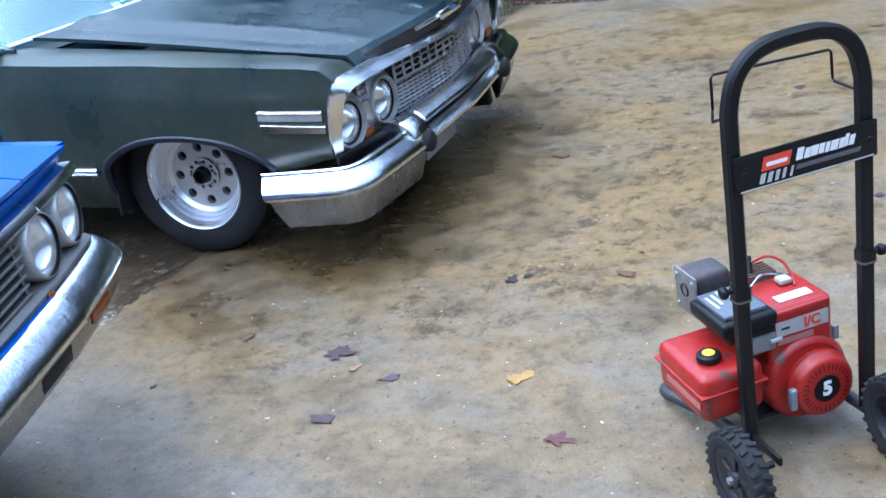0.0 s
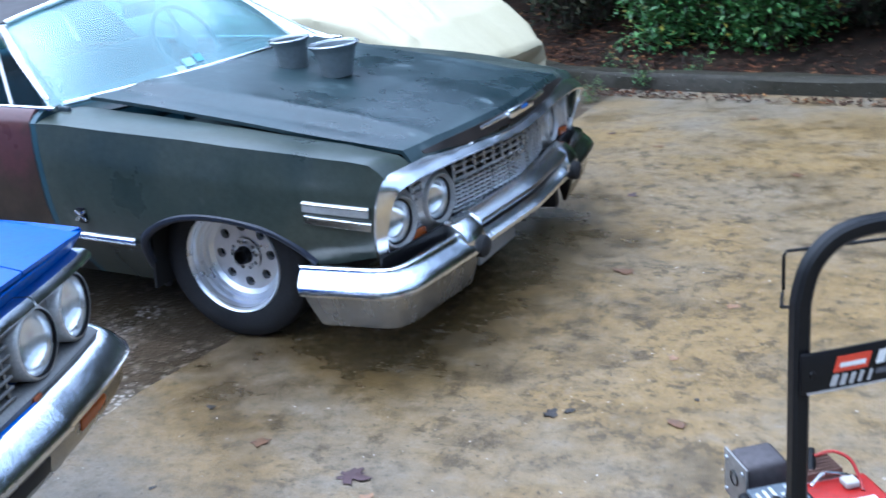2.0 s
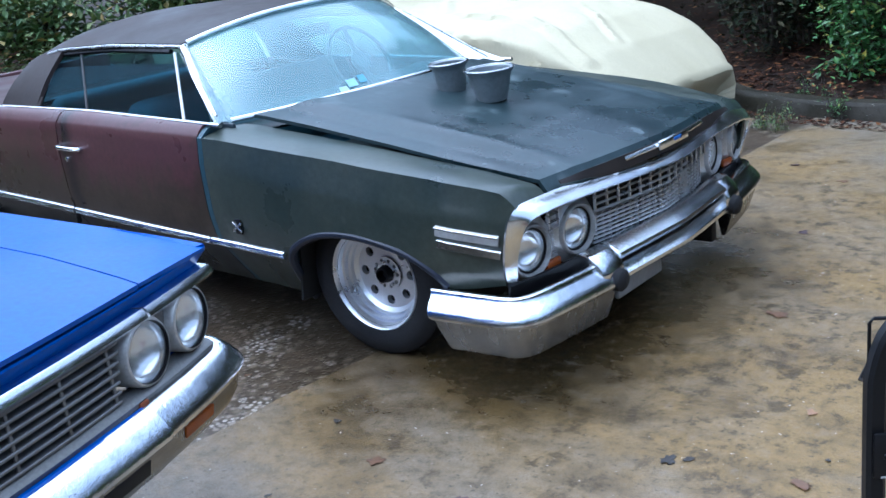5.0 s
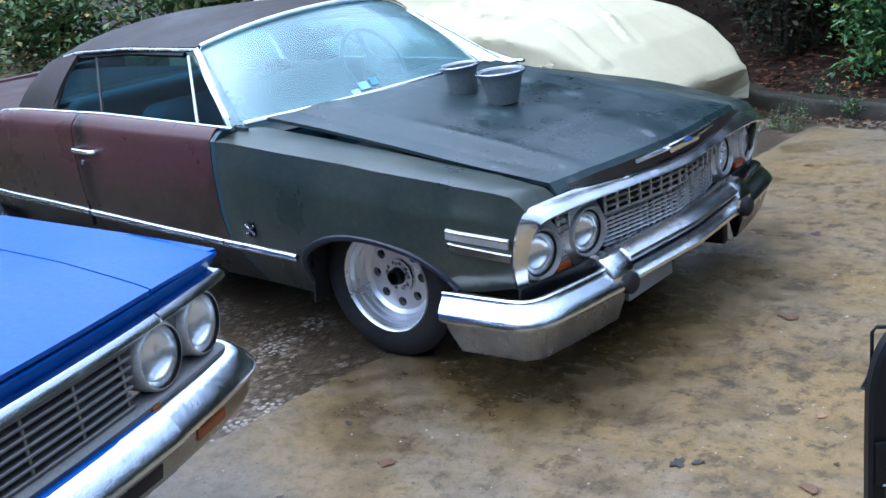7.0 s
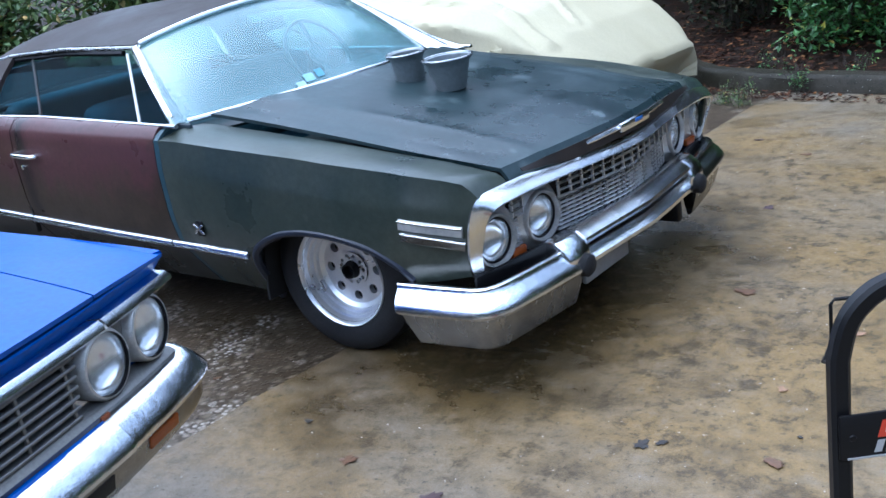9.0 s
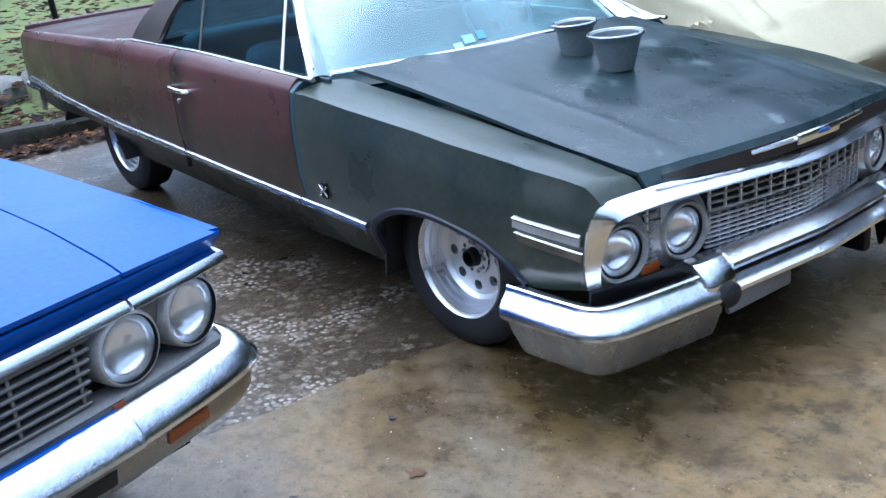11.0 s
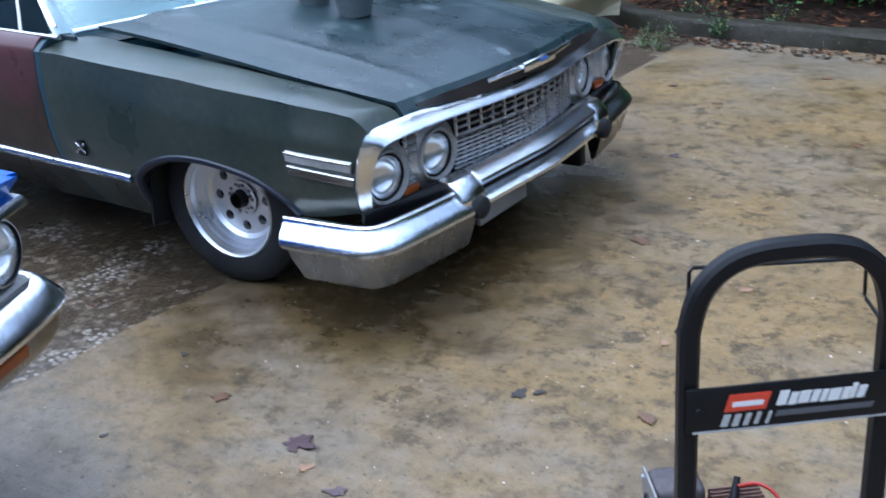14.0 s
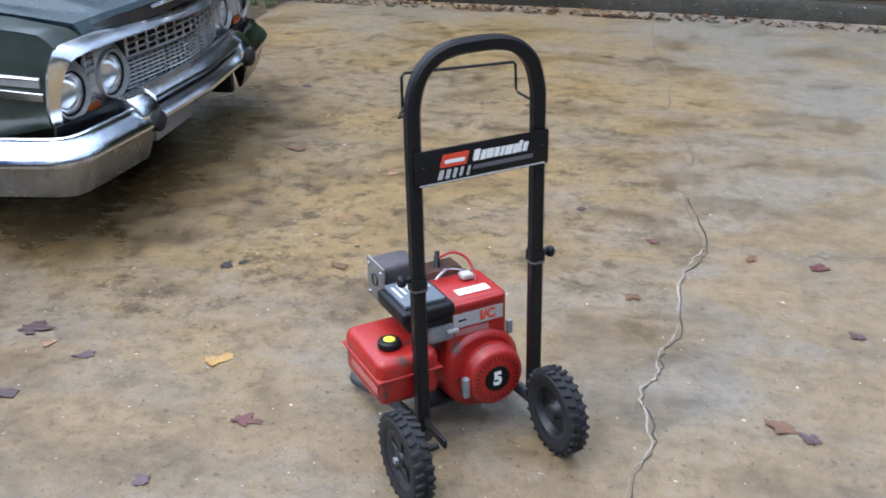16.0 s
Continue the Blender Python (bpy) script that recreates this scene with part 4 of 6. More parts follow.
# Dark strip over the lip: rust, plus the ground-facing shade put into its colour.
part("hood_edge", thick(grid(lip_at, 4, 41), 0.004), worn("rusty_shaded_hood_edge", (0.008, 0.007, 0.007), (0.030, 0.021, 0.016), 6, (0.45, 0.6), 0, 60, 0.05), hood, "rusty front edge of the hood, its shade put into the colour")
part("engine_bay", box(0.0, 0, 0.50, 1.2, 1.36, 0.34), BLACK, car)
# hood badge: long thin bar with an oval shield
badge = [(0.788 + 0.030 * (1 - abs(y / 0.30) ** 1.3), y, 0.682 - 0.004 * abs(y / 0.30)) for y in np.linspace(-0.30, 0.30, 13)]
hb = part("hood_badge", sweep([(x, y, z) for x, y, z in badge], bar(0.016, 0.016, 0.003), (1, 0, 0.6)), TRIM, hood, "long chrome hood badge")
part("badge_shield", box(0.822, 0.0, 0.680, 0.016, 0.22, 0.034, 0.007), TRIM, hb)
part("badge_centre", box(0.828, 0.02, 0.684, 0.010, 0.055, 0.014, 0.003), plain("blue_badge_enamel", (0.03, 0.12, 0.4), 0.3), hb)

# cowl, windscreen, posts, roof
def screen_low(k):
    return Vector((-0.715 + 0.245 * (1 - k * k), 0.80 * k, 0.862 + 0.022 * (1 - k * k)))


def screen_high(k):
    return Vector((-1.10 + 0.15 * (1 - abs(k) ** 2.5), 0.655 * k, 1.155 + 0.083 * (1 - abs(k) ** 2.6)))


def screen_at(u, v):
    k = 2 * v - 1
    a, b = screen_low(k), screen_high(k)
    p = a.lerp(b, u)
    return p + Vector((0.035, 0, 0.02)) * math.sin(math.pi * u) * (1 - 0.9 * abs(k) ** 4)


part("windscreen", thick(grid(screen_at, 14, 33), 0.005), WINDSCREEN, car, "large curved windscreen, the pale sky reflection put into its film colour")
part("cowl", thick(grid(lambda u, v: screen_low(2 * v - 1) + Vector((0.17 * u * (1 - 0.55 * abs(2 * v - 1)) + 0.03 * u, 0.02 * u * (2 * v - 1), -0.012 - 0.02 * u)), 4, 25), 0.01), PAINT_HOOD, car)
trim_low = [screen_low(k) + Vector((0.016, 0, 0.010)) for k in np.linspace(-1, 1, 29)]
part("windscreen_trim", tube(trim_low, 0.011, 8), CHROME, car, "bright windscreen reveal moulding")
trim_high = [screen_high(k) + Vector((0.01, 0, 0.006)) for k in np.linspace(-1, 1, 29)]
part("windscreen_trim", tube(trim_high, 0.011, 8), CHROME, car, "bright windscreen reveal moulding")
ROOF_Z = [(-2.36, 1.045), (-2.28, 1.085), (-2.16, 1.128), (-2.0, 1.152), (-1.6, 1.168), (-1.10, 1.158)]
ROOF_Y = [(-2.36, 0.755), (-2.2, 0.715), (-2.0, 0.69), (-1.10, 0.665)]


def roof_at(u, v):
    k = 2 * v - 1
    xe = -2.30 + (-1.115 + 2.30) * u
    x = xe + 0.15 * (1 - abs(k) ** 2.5) * (u - 0.4)
    y = lerp(xe, ROOF_Y) * k
    return Vector((x, y, lerp(xe, ROOF_Z) + (0.085 + 0.015 * math.sin(math.pi * u)) * (1 - abs(k) ** 2.6)))


part("roof", thick(grid(roof_at, 24, 33), 0.02), PAINT_ROOF, car, "dull brown weathered roof")


def pillar_at(s):
    def at(u, v):
        top = Vector((-1.99 - 0.30 * v, s * (0.70 + 0.025 * v), 1.148 - 0.062 * v * v))
        low = Vector((-1.94 - 0.40 * v, s * (0.935 - 0.05 * v), 0.912))
        p = top.lerp(low, u)
        return p + Vector((0, s * 0.018 * math.sin(math.pi * u), 0))
    return at


for s in (-1, 1):
    part("rear_pillar", thick(grid(pillar_at(s), 10, 8), 0.02), PAINT_ROOF, car, "dull brown rear pillar")
    # windscreen pillar and window frames

    def glass_pt(x, z):
        return Vector((x, s * (0.935 - (z - 0.90) * 1.06), z))
    b0, b1 = glass_pt(-0.612, 0.890), glass_pt(-1.10, 1.128)

    def pillar_band(u, v):
        front = screen_at(u, 0.0 if s < 0 else 1.0) + Vector((0.004, 0, 0.006))
        return front.lerp(b0.lerp(b1, u), v) + Vector((0.010, s * 0.014, 0.008)) * math.sin(math.pi * v)
    post = part("windscreen_pillar", thick(grid(pillar_band, 12, 9), 0.012), CHROME, car, "bright chrome windscreen pillar")
    part("pillar_gutter", sweep([pillar_band(u, 0.55) + Vector((0.002, s * 0.004, 0.002)) for u in np.linspace(0.08, 0.96, 10)], bar(0.010, 0.008, 0.002), (1, 0, 0)), CHROME_OLD, post)
    for n, (x0, x1, t0, t1) in {"vent_window": (-0.81, -0.62, -1.125, -1.11), "door_window": (-1.50, -0.83, -1.84, -1.145), "quarter_window": (-1.93, -1.52, -2.01, -1.865)}.items():
        bm = bmesh.new()
        q = [glass_pt(x0, 0.905), glass_pt(x1, 0.893), glass_pt(t1, 1.128), glass_pt(t0, 1.118)]
        bm.faces.new([bm.verts.new(p) for p in q])
        bmesh.ops.subdivide_edges(bm, edges=bm.edges, cuts=3, use_grid_fill=True)
        part(n, thick(bm, 0.004), SIDE_GLASS, car, "damp side window glass")
    for xa, xb, metal in ((-0.82, -1.13, BEZEL), (-1.51, -1.85, BLACK_PAINT)):
        part("window_post", sweep([glass_pt(xa, 0.90), glass_pt(xb, 1.125)], bar(0.010, 0.013, 0.003), (1, 0, 0)), metal, car)
    part("window_post", sweep([glass_pt(-1.94, 0.915), glass_pt(-2.01, 1.02), glass_pt(-2.04, 1.09), glass_pt(-2.00, 1.125)], bar(0.02, 0.03, 0.004), (1, 0, 0)), PAINT_ROOF, car)
    part("belt_moulding", sweep([glass_pt(x, lerp(x, SILL) - 0.002) + Vector((0, s * 0.004, 0)) for x in np.linspace(-2.40, -0.58, 20)], bar(0.02, 0.016, 0.004)), CHROME, car, "bright belt moulding")
    part("drip_rail", tube([(x, s * (lerp(x, ROOF_Y) + 0.016), lerp(x, ROOF_Z) - 0.010) for x in np.linspace(-2.10, -1.1, 22)], 0.0085, 8), CHROME_OLD, car, "bright drip rail")
    part("header_rail", tube([glass_pt(-1.16, 1.13), glass_pt(-1.6, 1.138), glass_pt(-2.0, 1.122)], 0.012, 6), BLACK_PAINT, car)

# rear window, deck and tail
def rear_glass(u, v):
    k = 2 * v - 1
    return Vector((-2.27 - 0.09 * u - 0.26 * u * (1 - k * k), (0.69 + 0.17 * u) * k, 1.09 - 0.210 * u + 0.07 * (1 - k * k) * (1 - u)))


part("rear_window", thick(grid(rear_glass, 8, 17), 0.005), SIDE_GLASS, car)
part("trunk_lid", thick(grid(lambda u, v: Vector((-2.34 - 1.74 * u, (0.905 - 0.03 * u) * (2 * v - 1), 0.868 - 0.030 * u + 0.012 * (1 - (2 * v - 1) ** 4))), 14, 15), 0.02), PAINT_MAROON_TOP, car, "faded maroon trunk lid")
for s in (-1, 1):
    part("door_trim", box(-1.45, s * 0.865, 0.66, 1.7, 0.02, 0.44, 0.008), plain("dark_blue_door_card", (0.020, 0.034, 0.042), 0.6), car)
part("tail_panel", box(-4.09, 0, 0.66, 0.05, 1.72, 0.42, 0.02), PAINT_MAROON, car)
part("rear_bumper", sweep(smooth_path([(-3.75, -0.945, 0.46), (-4.05, -0.92, 0.46), (-4.16, -0.80, 0.46), (-4.19, 0, 0.46), (-4.16, 0.80, 0.46), (-4.05, 0.92, 0.46), (-3.75, 0.945, 0.46)], 4), bar(0.03, 0.13, 0.012)), CHROME, car, "chrome rear bumper")
for s in (-1, 1):
    part("tail_lamp", box(-4.10, s * 0.88, 0.74, 0.05, 0.03, 0.08, 0.008), CHROME, car)
part("floor_pan", box(-1.45, 0, 0.27, 2.15, 1.66, 0.05), BLACK, car)
part("chassis_rails", box(-1.4, 0, 0.33, 4.2, 1.1, 0.08), BLACK, car)

# cabin
part("front_seat", box(-1.55, 0, 0.60, 0.22, 1.35, 0.58, 0.07, segs=3), SEAT, car, "pale blue bench seat")
part("rear_seat", box(-2.35, 0, 0.62, 0.25, 1.30, 0.52, 0.07, segs=3), SEAT, car, "pale blue rear seat")
part("dashboard", box(-0.86, 0, 0.76, 0.30, 1.45, 0.16, 0.05, segs=3), plain("blue_grey_dash", (0.05, 0.09, 0.11), 0.5), car)
wheel_ring = [(0.19 * math.cos(t), 0.19 * math.sin(t), 0) for t in np.linspace(0, 2 * math.pi, 33)]
sw = tube(wheel_ring, 0.011, 8, (0.01, 0.02, 1))
box(0, 0, 0, 0.36, 0.03, 0.014, 0.004, sw)
lathe([(0, 0.02), (0.05, 0.015), (0.055, -0.01)], 16, None, sw)
sw.transform(pose(-1.10, 0.38, 0.90, 0, 60, 0))
part("steering_wheel", sw, plain("pale_steering_wheel", (0.25, 0.33, 0.36), 0.4), car)
part("mirror", box(-1.00, 0.0, 1.11, 0.025, 0.20, 0.06, 0.012), BLACK_PAINT, car, "black rear-view mirror")
for u0, u1, v0, v1, tint in ((0.06, 0.13, 0.315, 0.345, (0.36, 0.60, 0.68)), (0.075, 0.145, 0.355, 0.378, (0.16, 0.40, 0.52)), (0.03, 0.08, 0.285, 0.31, (0.45, 0.62, 0.68))):
    part("window_sticker", thick(grid(lambda u, v: screen_at(u0 + (u1 - u0) * u, v0 + (v1 - v0) * v) + Vector((0.003, 0, 0.003)), 3, 3), 0.001), plain("sticker_paper", tint, 0.6), car, "small pale blue sticker on the glass")


# wheels
def tyre_profile(r, rim, w):
    return [(rim - 0.01, -w * 0.42), (rim + 0.01, -w * 0.5), (rim + (r - rim) * 0.45, -w * 0.55), (r - 0.025, -w * 0.5), (r - 0.006, -w * 0.40), (r, -w * 0.2), (r, w * 0.2), (r - 0.006, w * 0.40), (r - 0.025, w * 0.5), (rim + (r - rim) * 0.45, w * 0.55), (rim + 0.01, w * 0.5), (rim - 0.01, w * 0.42)]


def pierced_disc(r_in, r_out, holes, r_mid, r_hole, z, depth):
    """A ring plate with round holes through it."""
    bm = bmesh.new()
    half = math.pi / holes
    for h in range(holes):
        mid = 2 * half * h
        cx = r_mid
        corners = [math.atan2(r * math.sin(t), r * math.cos(t) - cx) for r in (r_in, r_out) for t in (-half, half)]
        angles = sorted({round(a, 6) for a in list(np.linspace(-math.pi, math.pi, 25)[:-1]) + corners})

        def edge(a):
            lo, hi = 0.0, r_out * 2
            for _ in range(40):
                m = (lo + hi) / 2
                x, y = cx + m * math.cos(a), m * math.sin(a)
                ok = r_in <= math.hypot(x, y) <= r_out and abs(math.atan2(y, x)) <= half
                lo, hi = (m, hi) if ok else (lo, m)
            return lo
        ring = []
        for a in angles:
            e = edge(a)
            row = []
            for d, zz in ((e, z), (r_hole, z), (r_hole * 0.96, z - depth)):
                x, y = cx + d * math.cos(a), d * math.sin(a)
                row.append(bm.verts.new((x * math.cos(mid) - y * math.sin(mid), x * math.sin(mid) + y * math.cos(mid), zz)))
            ring.append(row)
        for p, q in zip(ring, ring[1:] + ring[:1]):
            bm.faces.new((p[0], q[0], q[1], p[1]))
            bm.faces.new((p[1], q[1], q[2], p[2]))
    bmesh.ops.remove_doubles(bm, verts=bm.verts, dist=1e-4)
    return bm


def road_wheel(name, at, r, side, steer=0.0):
    """Outer face towards +z of its own frame."""
    hold = part(name, lathe(tyre_profile(r, 0.194, 0.17), 56), RUBBER, car, "black tyre on a polished drilled wheel")
    hold.matrix_basis = pose(*at) @ pose(0, 0, 0, 0, 0, steer) @ pose(0, 0, 0, 90 * (1 if side < 0 else -1), 0, 0)
    dish = lathe([(0.201, 0.080), (0.196, 0.087), (0.189, 0.081), (0.183, 0.068), (0.179, 0.052), (0.170, 0.048), (0.167, 0.030), (0.158, 0.026), (0.155, 0.010), (0.140, -0.002)], 56)
    part("rim", dish, ALLOY, hold, "polished aluminium wheel rim")
    part("wheel_disc", pierced_disc(0.066, 0.141, 8, 0.108, 0.0185, -0.002, 0.024), ALLOY, hold, "drilled polished wheel centre")
    part("hub_disc", pierced_disc(0.034, 0.067, 10, 0.052, 0.0075, 0.006, 0.016), ALLOY, hold)
    part("brake_backing", lathe([(0, -0.024), (0.19, -0.024), (0.19, -0.06)], 32), BLACK, hold)
    part("hub_cap", lathe([(0, 0.004), (0.020, 0.004), (0.024, 0.034), (0.029, 0.034), (0.035, 0.004)], 24), BLACK_PAINT, hold)
    for k in range(5):
        t = 2 * math.pi * k / 5 + 0.3
        part("lug_nut", lathe([(0, 0.016), (0.006, 0.015), (0.008, 0.0)], 8, Matrix.Translation((0.048 * math.cos(t), 0.048 * math.sin(t), 0))), CHROME_OLD, hold)
    return hold


road_wheel("front_wheel", (0.01, -0.755, 0.305), 0.305, -1, 4)
road_wheel("front_wheel", (0.01, 0.755, 0.305), 0.305, 1, 4)
road_wheel("rear_wheel", (-3.01, -0.700, 0.297), 0.31, -1)
road_wheel("rear_wheel", (-3.01, 0.700, 0.297), 0.31, 1)


# front end
def nose_x(y):
    return 0.692 + 0.100 * (1 - min(abs(y) / 0.58, 1) ** 1.35)


GRILLE_BRIGHT = worn("bright_grille_metal", (0.62, 0.63, 0.64), (0.78, 0.79, 0.80), 9, (0.22, 0.36), 0.9, 120, 0.06, 0.3)
part("grille_backing", thick(grid(lambda u, v: Vector((nose_x((2 * v - 1) * 0.60) - 0.06, (2 * v - 1) * 0.60, 0.37 + 0.24 * u)), 3, 25), 0.01), BLACK, car)
for k, z in enumerate((0.592, 0.568, 0.544, 0.520, 0.505, 0.490, 0.475, 0.460, 0.445, 0.430, 0.415, 0.400)):
    for y0, y1, n in ((-0.425, 0.425, 19), (-0.672, -0.605, 3), (0.605, 0.672, 3)):
        pts = [(nose_x(y) + (0.004 if k < 4 else -0.012), y, z) for y in np.linspace(y0, y1, n)]
        part("grille_bar", sweep(pts, [(-0.002, -0.003), (0.006, -0.0035), (0.010, -0.001), (0.004, 0.0035), (-0.002, 0.0035)]), GRILLE_BRIGHT, car, "thin bright grille bar")
upright = bpy.data.meshes.new("grille_upright")
bmu = box(0, 0, 0.556, 0.010, 0.006, 0.074, 0.001)
bmu.to_mesh(upright)
bmu.free()
upright.materials.append(GRILLE_BRIGHT)
fine = bpy.data.meshes.new("grille_upright")
bmu = box(0, 0, 0.459, 0.008, 0.004, 0.114)
bmu.to_mesh(fine)
bmu.free()
fine.materials.append(GRILLE_BRIGHT)
for me, n, dx in ((upright, 23, 0.005), (fine, 37, -0.012)):
    for y in np.linspace(-0.66, 0.66, n):
        if 0.43 < abs(y) < 0.60:
            continue
        ob = new("grille_upright", me)
        ob.parent = car
        ob.location = (nose_x(y) + dx, y, 0)
# moulding over grille and lamps, turned down at the ends
mould = [(0.694, 0.872, 0.392), (0.699, 0.886, 0.425), (0.707, 0.896, 0.470), (0.716, 0.899, 0.51), (0.728, 0.900, 0.560), (0.740, 0.890, 0.612), (0.750, 0.862, 0.640), (0.757, 0.80, 0.649), (0.766, 0.60, 0.645), (0.790, 0.30, 0.633), (0.811, 0.0, 0.622)]
lean = [(0.30, -0.93, 0.12), (0.30, -0.94, 0.08), (0.30, -0.95, 0.02), (0.32, -0.95, -0.05), (0.36, -0.90, -0.22), (0.44, -0.66, -0.60), (0.62, -0.30, -0.70), (0.78, -0.08, -0.60), (0.84, 0.0, -0.54), (0.85, 0.0, -0.53), (0.85, 0.0, -0.53)]
edge_pts = smooth_path([(x, -y, z) for x, y, z in mould] + [(x, y, z) for x, y, z in reversed(mould[:-1])], 5)
edge_way = smooth_path([(x, -y, z) for x, y, z in lean] + [(x, y, z) for x, y, z in reversed(lean[:-1])], 5)


def moulding_at(u, v):
    k = round(u * (len(edge_pts) - 1))
    way = edge_way[k].normalized()
    out = Vector((0.55, 0.25 * way.y, 0.80)).normalized()
    p = edge_pts[k]
    wide = lerp(p.z, [(0.39, 0.040), (0.47, 0.050), (0.56, 0.060), (0.60, 0.064)])
    if p.y > 0.7:
        p = Vector((p.x, p.y, p.z if p.z > 0.60 else 0.60 + 0.75 * (p.z - 0.60)))
    return p + way * wide * (v - 0.5) + out * 0.0025 * math.sin(math.pi * v)


part("grille_moulding", thick(grid(moulding_at, len(edge_pts), 7), 0.012), TRIM, car, "broad chrome moulding over grille and headlamps")


def headlamp(parent, at, yaw, r, glass_r, deep=0.05, sunk=0.0, ring_metal=None, flange=0.0):
    """Round sealed lamp facing its own +z; ring, bowl and ribbed glass, sunk into its ring."""
    m = pose(*at) @ pose(0, 0, 0, 0, 0, yaw) @ pose(0, 0, 0, 0, 90, 0)
    ring = part("headlamp", lathe([(r, -deep), (r, -0.004 + sunk), (r - 0.005, 0.006 + sunk), (r - 0.010, 0.008 + sunk), (glass_r + 0.004, 0.002), (glass_r, -0.016)], 40, m), ring_metal or BEZEL, parent, "round headlamp in a grey metal ring")
    bowl = [(glass_r * math.sin(q), 0.022 - 0.050 * math.cos(q)) for q in np.linspace(math.pi / 2, 0, 9)]
    part("reflector", lathe([(r0, h0 - 0.030) for r0, h0 in bowl[:-1]] + [(0, bowl[-1][1] - 0.030)], 36, m), MIRROR, ring)
    part("lens", lathe([(glass_r, -0.010), (glass_r * 0.9, -0.001), (glass_r * 0.6, 0.008), (glass_r * 0.3, 0.012), (0, 0.013)], 36, m), LENS, ring, "clear ribbed headlamp glass")
    if flange:
        part("lamp_surround", lathe([(r - 0.002, 0.004), (r + flange * 0.5, -0.006), (r + flange, -0.022), (r + flange, -0.034), (r - 0.002, -0.034)], 40, m), ring_metal or BEZEL, ring)
    part("retaining_ring", lathe([(glass_r + 0.004, -0.006), (glass_r + 0.003, 0.003), (glass_r - 0.003, 0.004), (glass_r - 0.004, -0.003)], 40, m), BLACK_PAINT, ring)
    return ring


for s in (-1, 1):
    # cast bezel plates behind the pair of lamps
    plate = [(0.835, 0.40), (0.875, 0.56), (0.86, 0.605), (0.72, 0.605), (0.66, 0.56), (0.60, 0.605), (0.44, 0.595), (0.41, 0.52), (0.44, 0.40), (0.52, 0.375), (0.62, 0.40), (0.66, 0.44), (0.72, 0.40), (0.80, 0.375)]
    bm = bmesh.new()
    f = bm.faces.new([bm.verts.new((nose_x(y) - 0.066 - (0.01 if y > 0.85 else 0), s * y, z)) for y, z in plate])
    bmesh.ops.triangulate(bm, faces=[f])
    part("lamp_bezel", thick(bm, 0.02), BEZEL, car, "grey die-cast lamp surround")
    headlamp(car, (nose_x(0.765) - 0.004, s * 0.765, 0.480), s * 10, 0.094, 0.074, 0.07, 0.012, BEZEL, 0.028)
    headlamp(car, (nose_x(0.515) + 0.002, s * 0.515, 0.482), s * 7, 0.094, 0.074, 0.07, 0.012, BEZEL, 0.028)
    sig = box(0.706, s * 0.665, 0.403, 0.02, 0.085, 0.034, 0.008)
    part("turn_signal", sig, AMBER, car, "amber turn signal lens")
    # outer bumper wing
    wing = [(0.42, 0.958), (0.56, 0.956), (0.69, 0.950), (0.742, 0.937), (0.768, 0.905), (0.780, 0.86), (0.786, 0.76), (0.790, 0.61), (0.792, 0.50)]
    drop = [(0.42, -0.022), (0.70, -0.014), (0.79, -0.012)]
    pth = smooth_path([(x, s * y, lerp(x, drop) - 0.020 * max(0, (0.86 - y) / 0.36)) for x, y in wing], 4)
    sec = [(-0.035, 0.388), (-0.004, 0.399), (0.008, 0.399), (0.013, 0.395), (0.015, 0.386), (0.024, 0.376), (0.042, 0.361), (0.055, 0.346), (0.063, 0.332), (0.064, 0.320), (0.056, 0.309), (-0.035, 0.309)]
    sd = 1 if s > 0 else -1
    low = [(0.040, 0.3084), (0.034, 0.270), (0.010, 0.202), (0.002, 0.188), (-0.012, 0.186), (-0.035, 0.3084)]
    wing_ob = None
    for shape, metal, name, label in ((sec, CHROME, "bumper_wing", "pitted chrome front bumper end"), (low, CHROME_SKIRT, "bumper_wing_skirt", "grimy lower chrome skirt, dark ground reflection put into its colour")):
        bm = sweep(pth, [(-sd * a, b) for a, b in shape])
        for v in bm.verts:
            if v.co.x < 0.52:
                v.co.x += max(0.0, 0.40 - v.co.z) * 0.25 * min(1, (0.52 - v.co.x) / 0.06)
        wing_ob = part(name, bm, metal, wing_ob or car, label)
    # guard with rubber tip
    gd = bmesh.new()
    for y, grow in ((0.425, -0.006), (0.445, 0.0), (0.530, 0.0), (0.560, -0.010)):
        for x, z in ((0.75, 0.408), (0.792, 0.402), (0.828, 0.372), (0.846, 0.335), (0.840, 0.280), (0.815, 0.258), (0.75, 0.262)):
            gd.verts.new((x + grow, s * y, 0.34 + (z - 0.34) * (1 + 2 * grow)))
    bmesh.ops.convex_hull(gd, input=gd.verts)
    bmesh.ops.bevel(gd, geom=[e for e in gd.edges if e.calc_face_angle(0) > 0.5], offset=0.006, segments=2, affect="EDGES", profile=0.5)
    guard = part("bumper_guard", gd, CHROME, car, "chrome bumper guard with a black rubber tip")
    part("guard_tip", lathe([(0, 0.060), (0.030, 0.058), (0.039, 0.050), (0.043, 0.020), (0.044, -0.02)], 28, pose(0.812, s * 0.476, 0.302, 0, 96, 0)), RUBBER, guard, "black rubber tip")
# centre bumper: two bars meeting in a shallow V, dark slot between
mid_path = [(0.785 + 0.028 * (1 - abs(y) / 0.43), y, 0.004) for y in np.linspace(-0.43, 0.43, 17)]
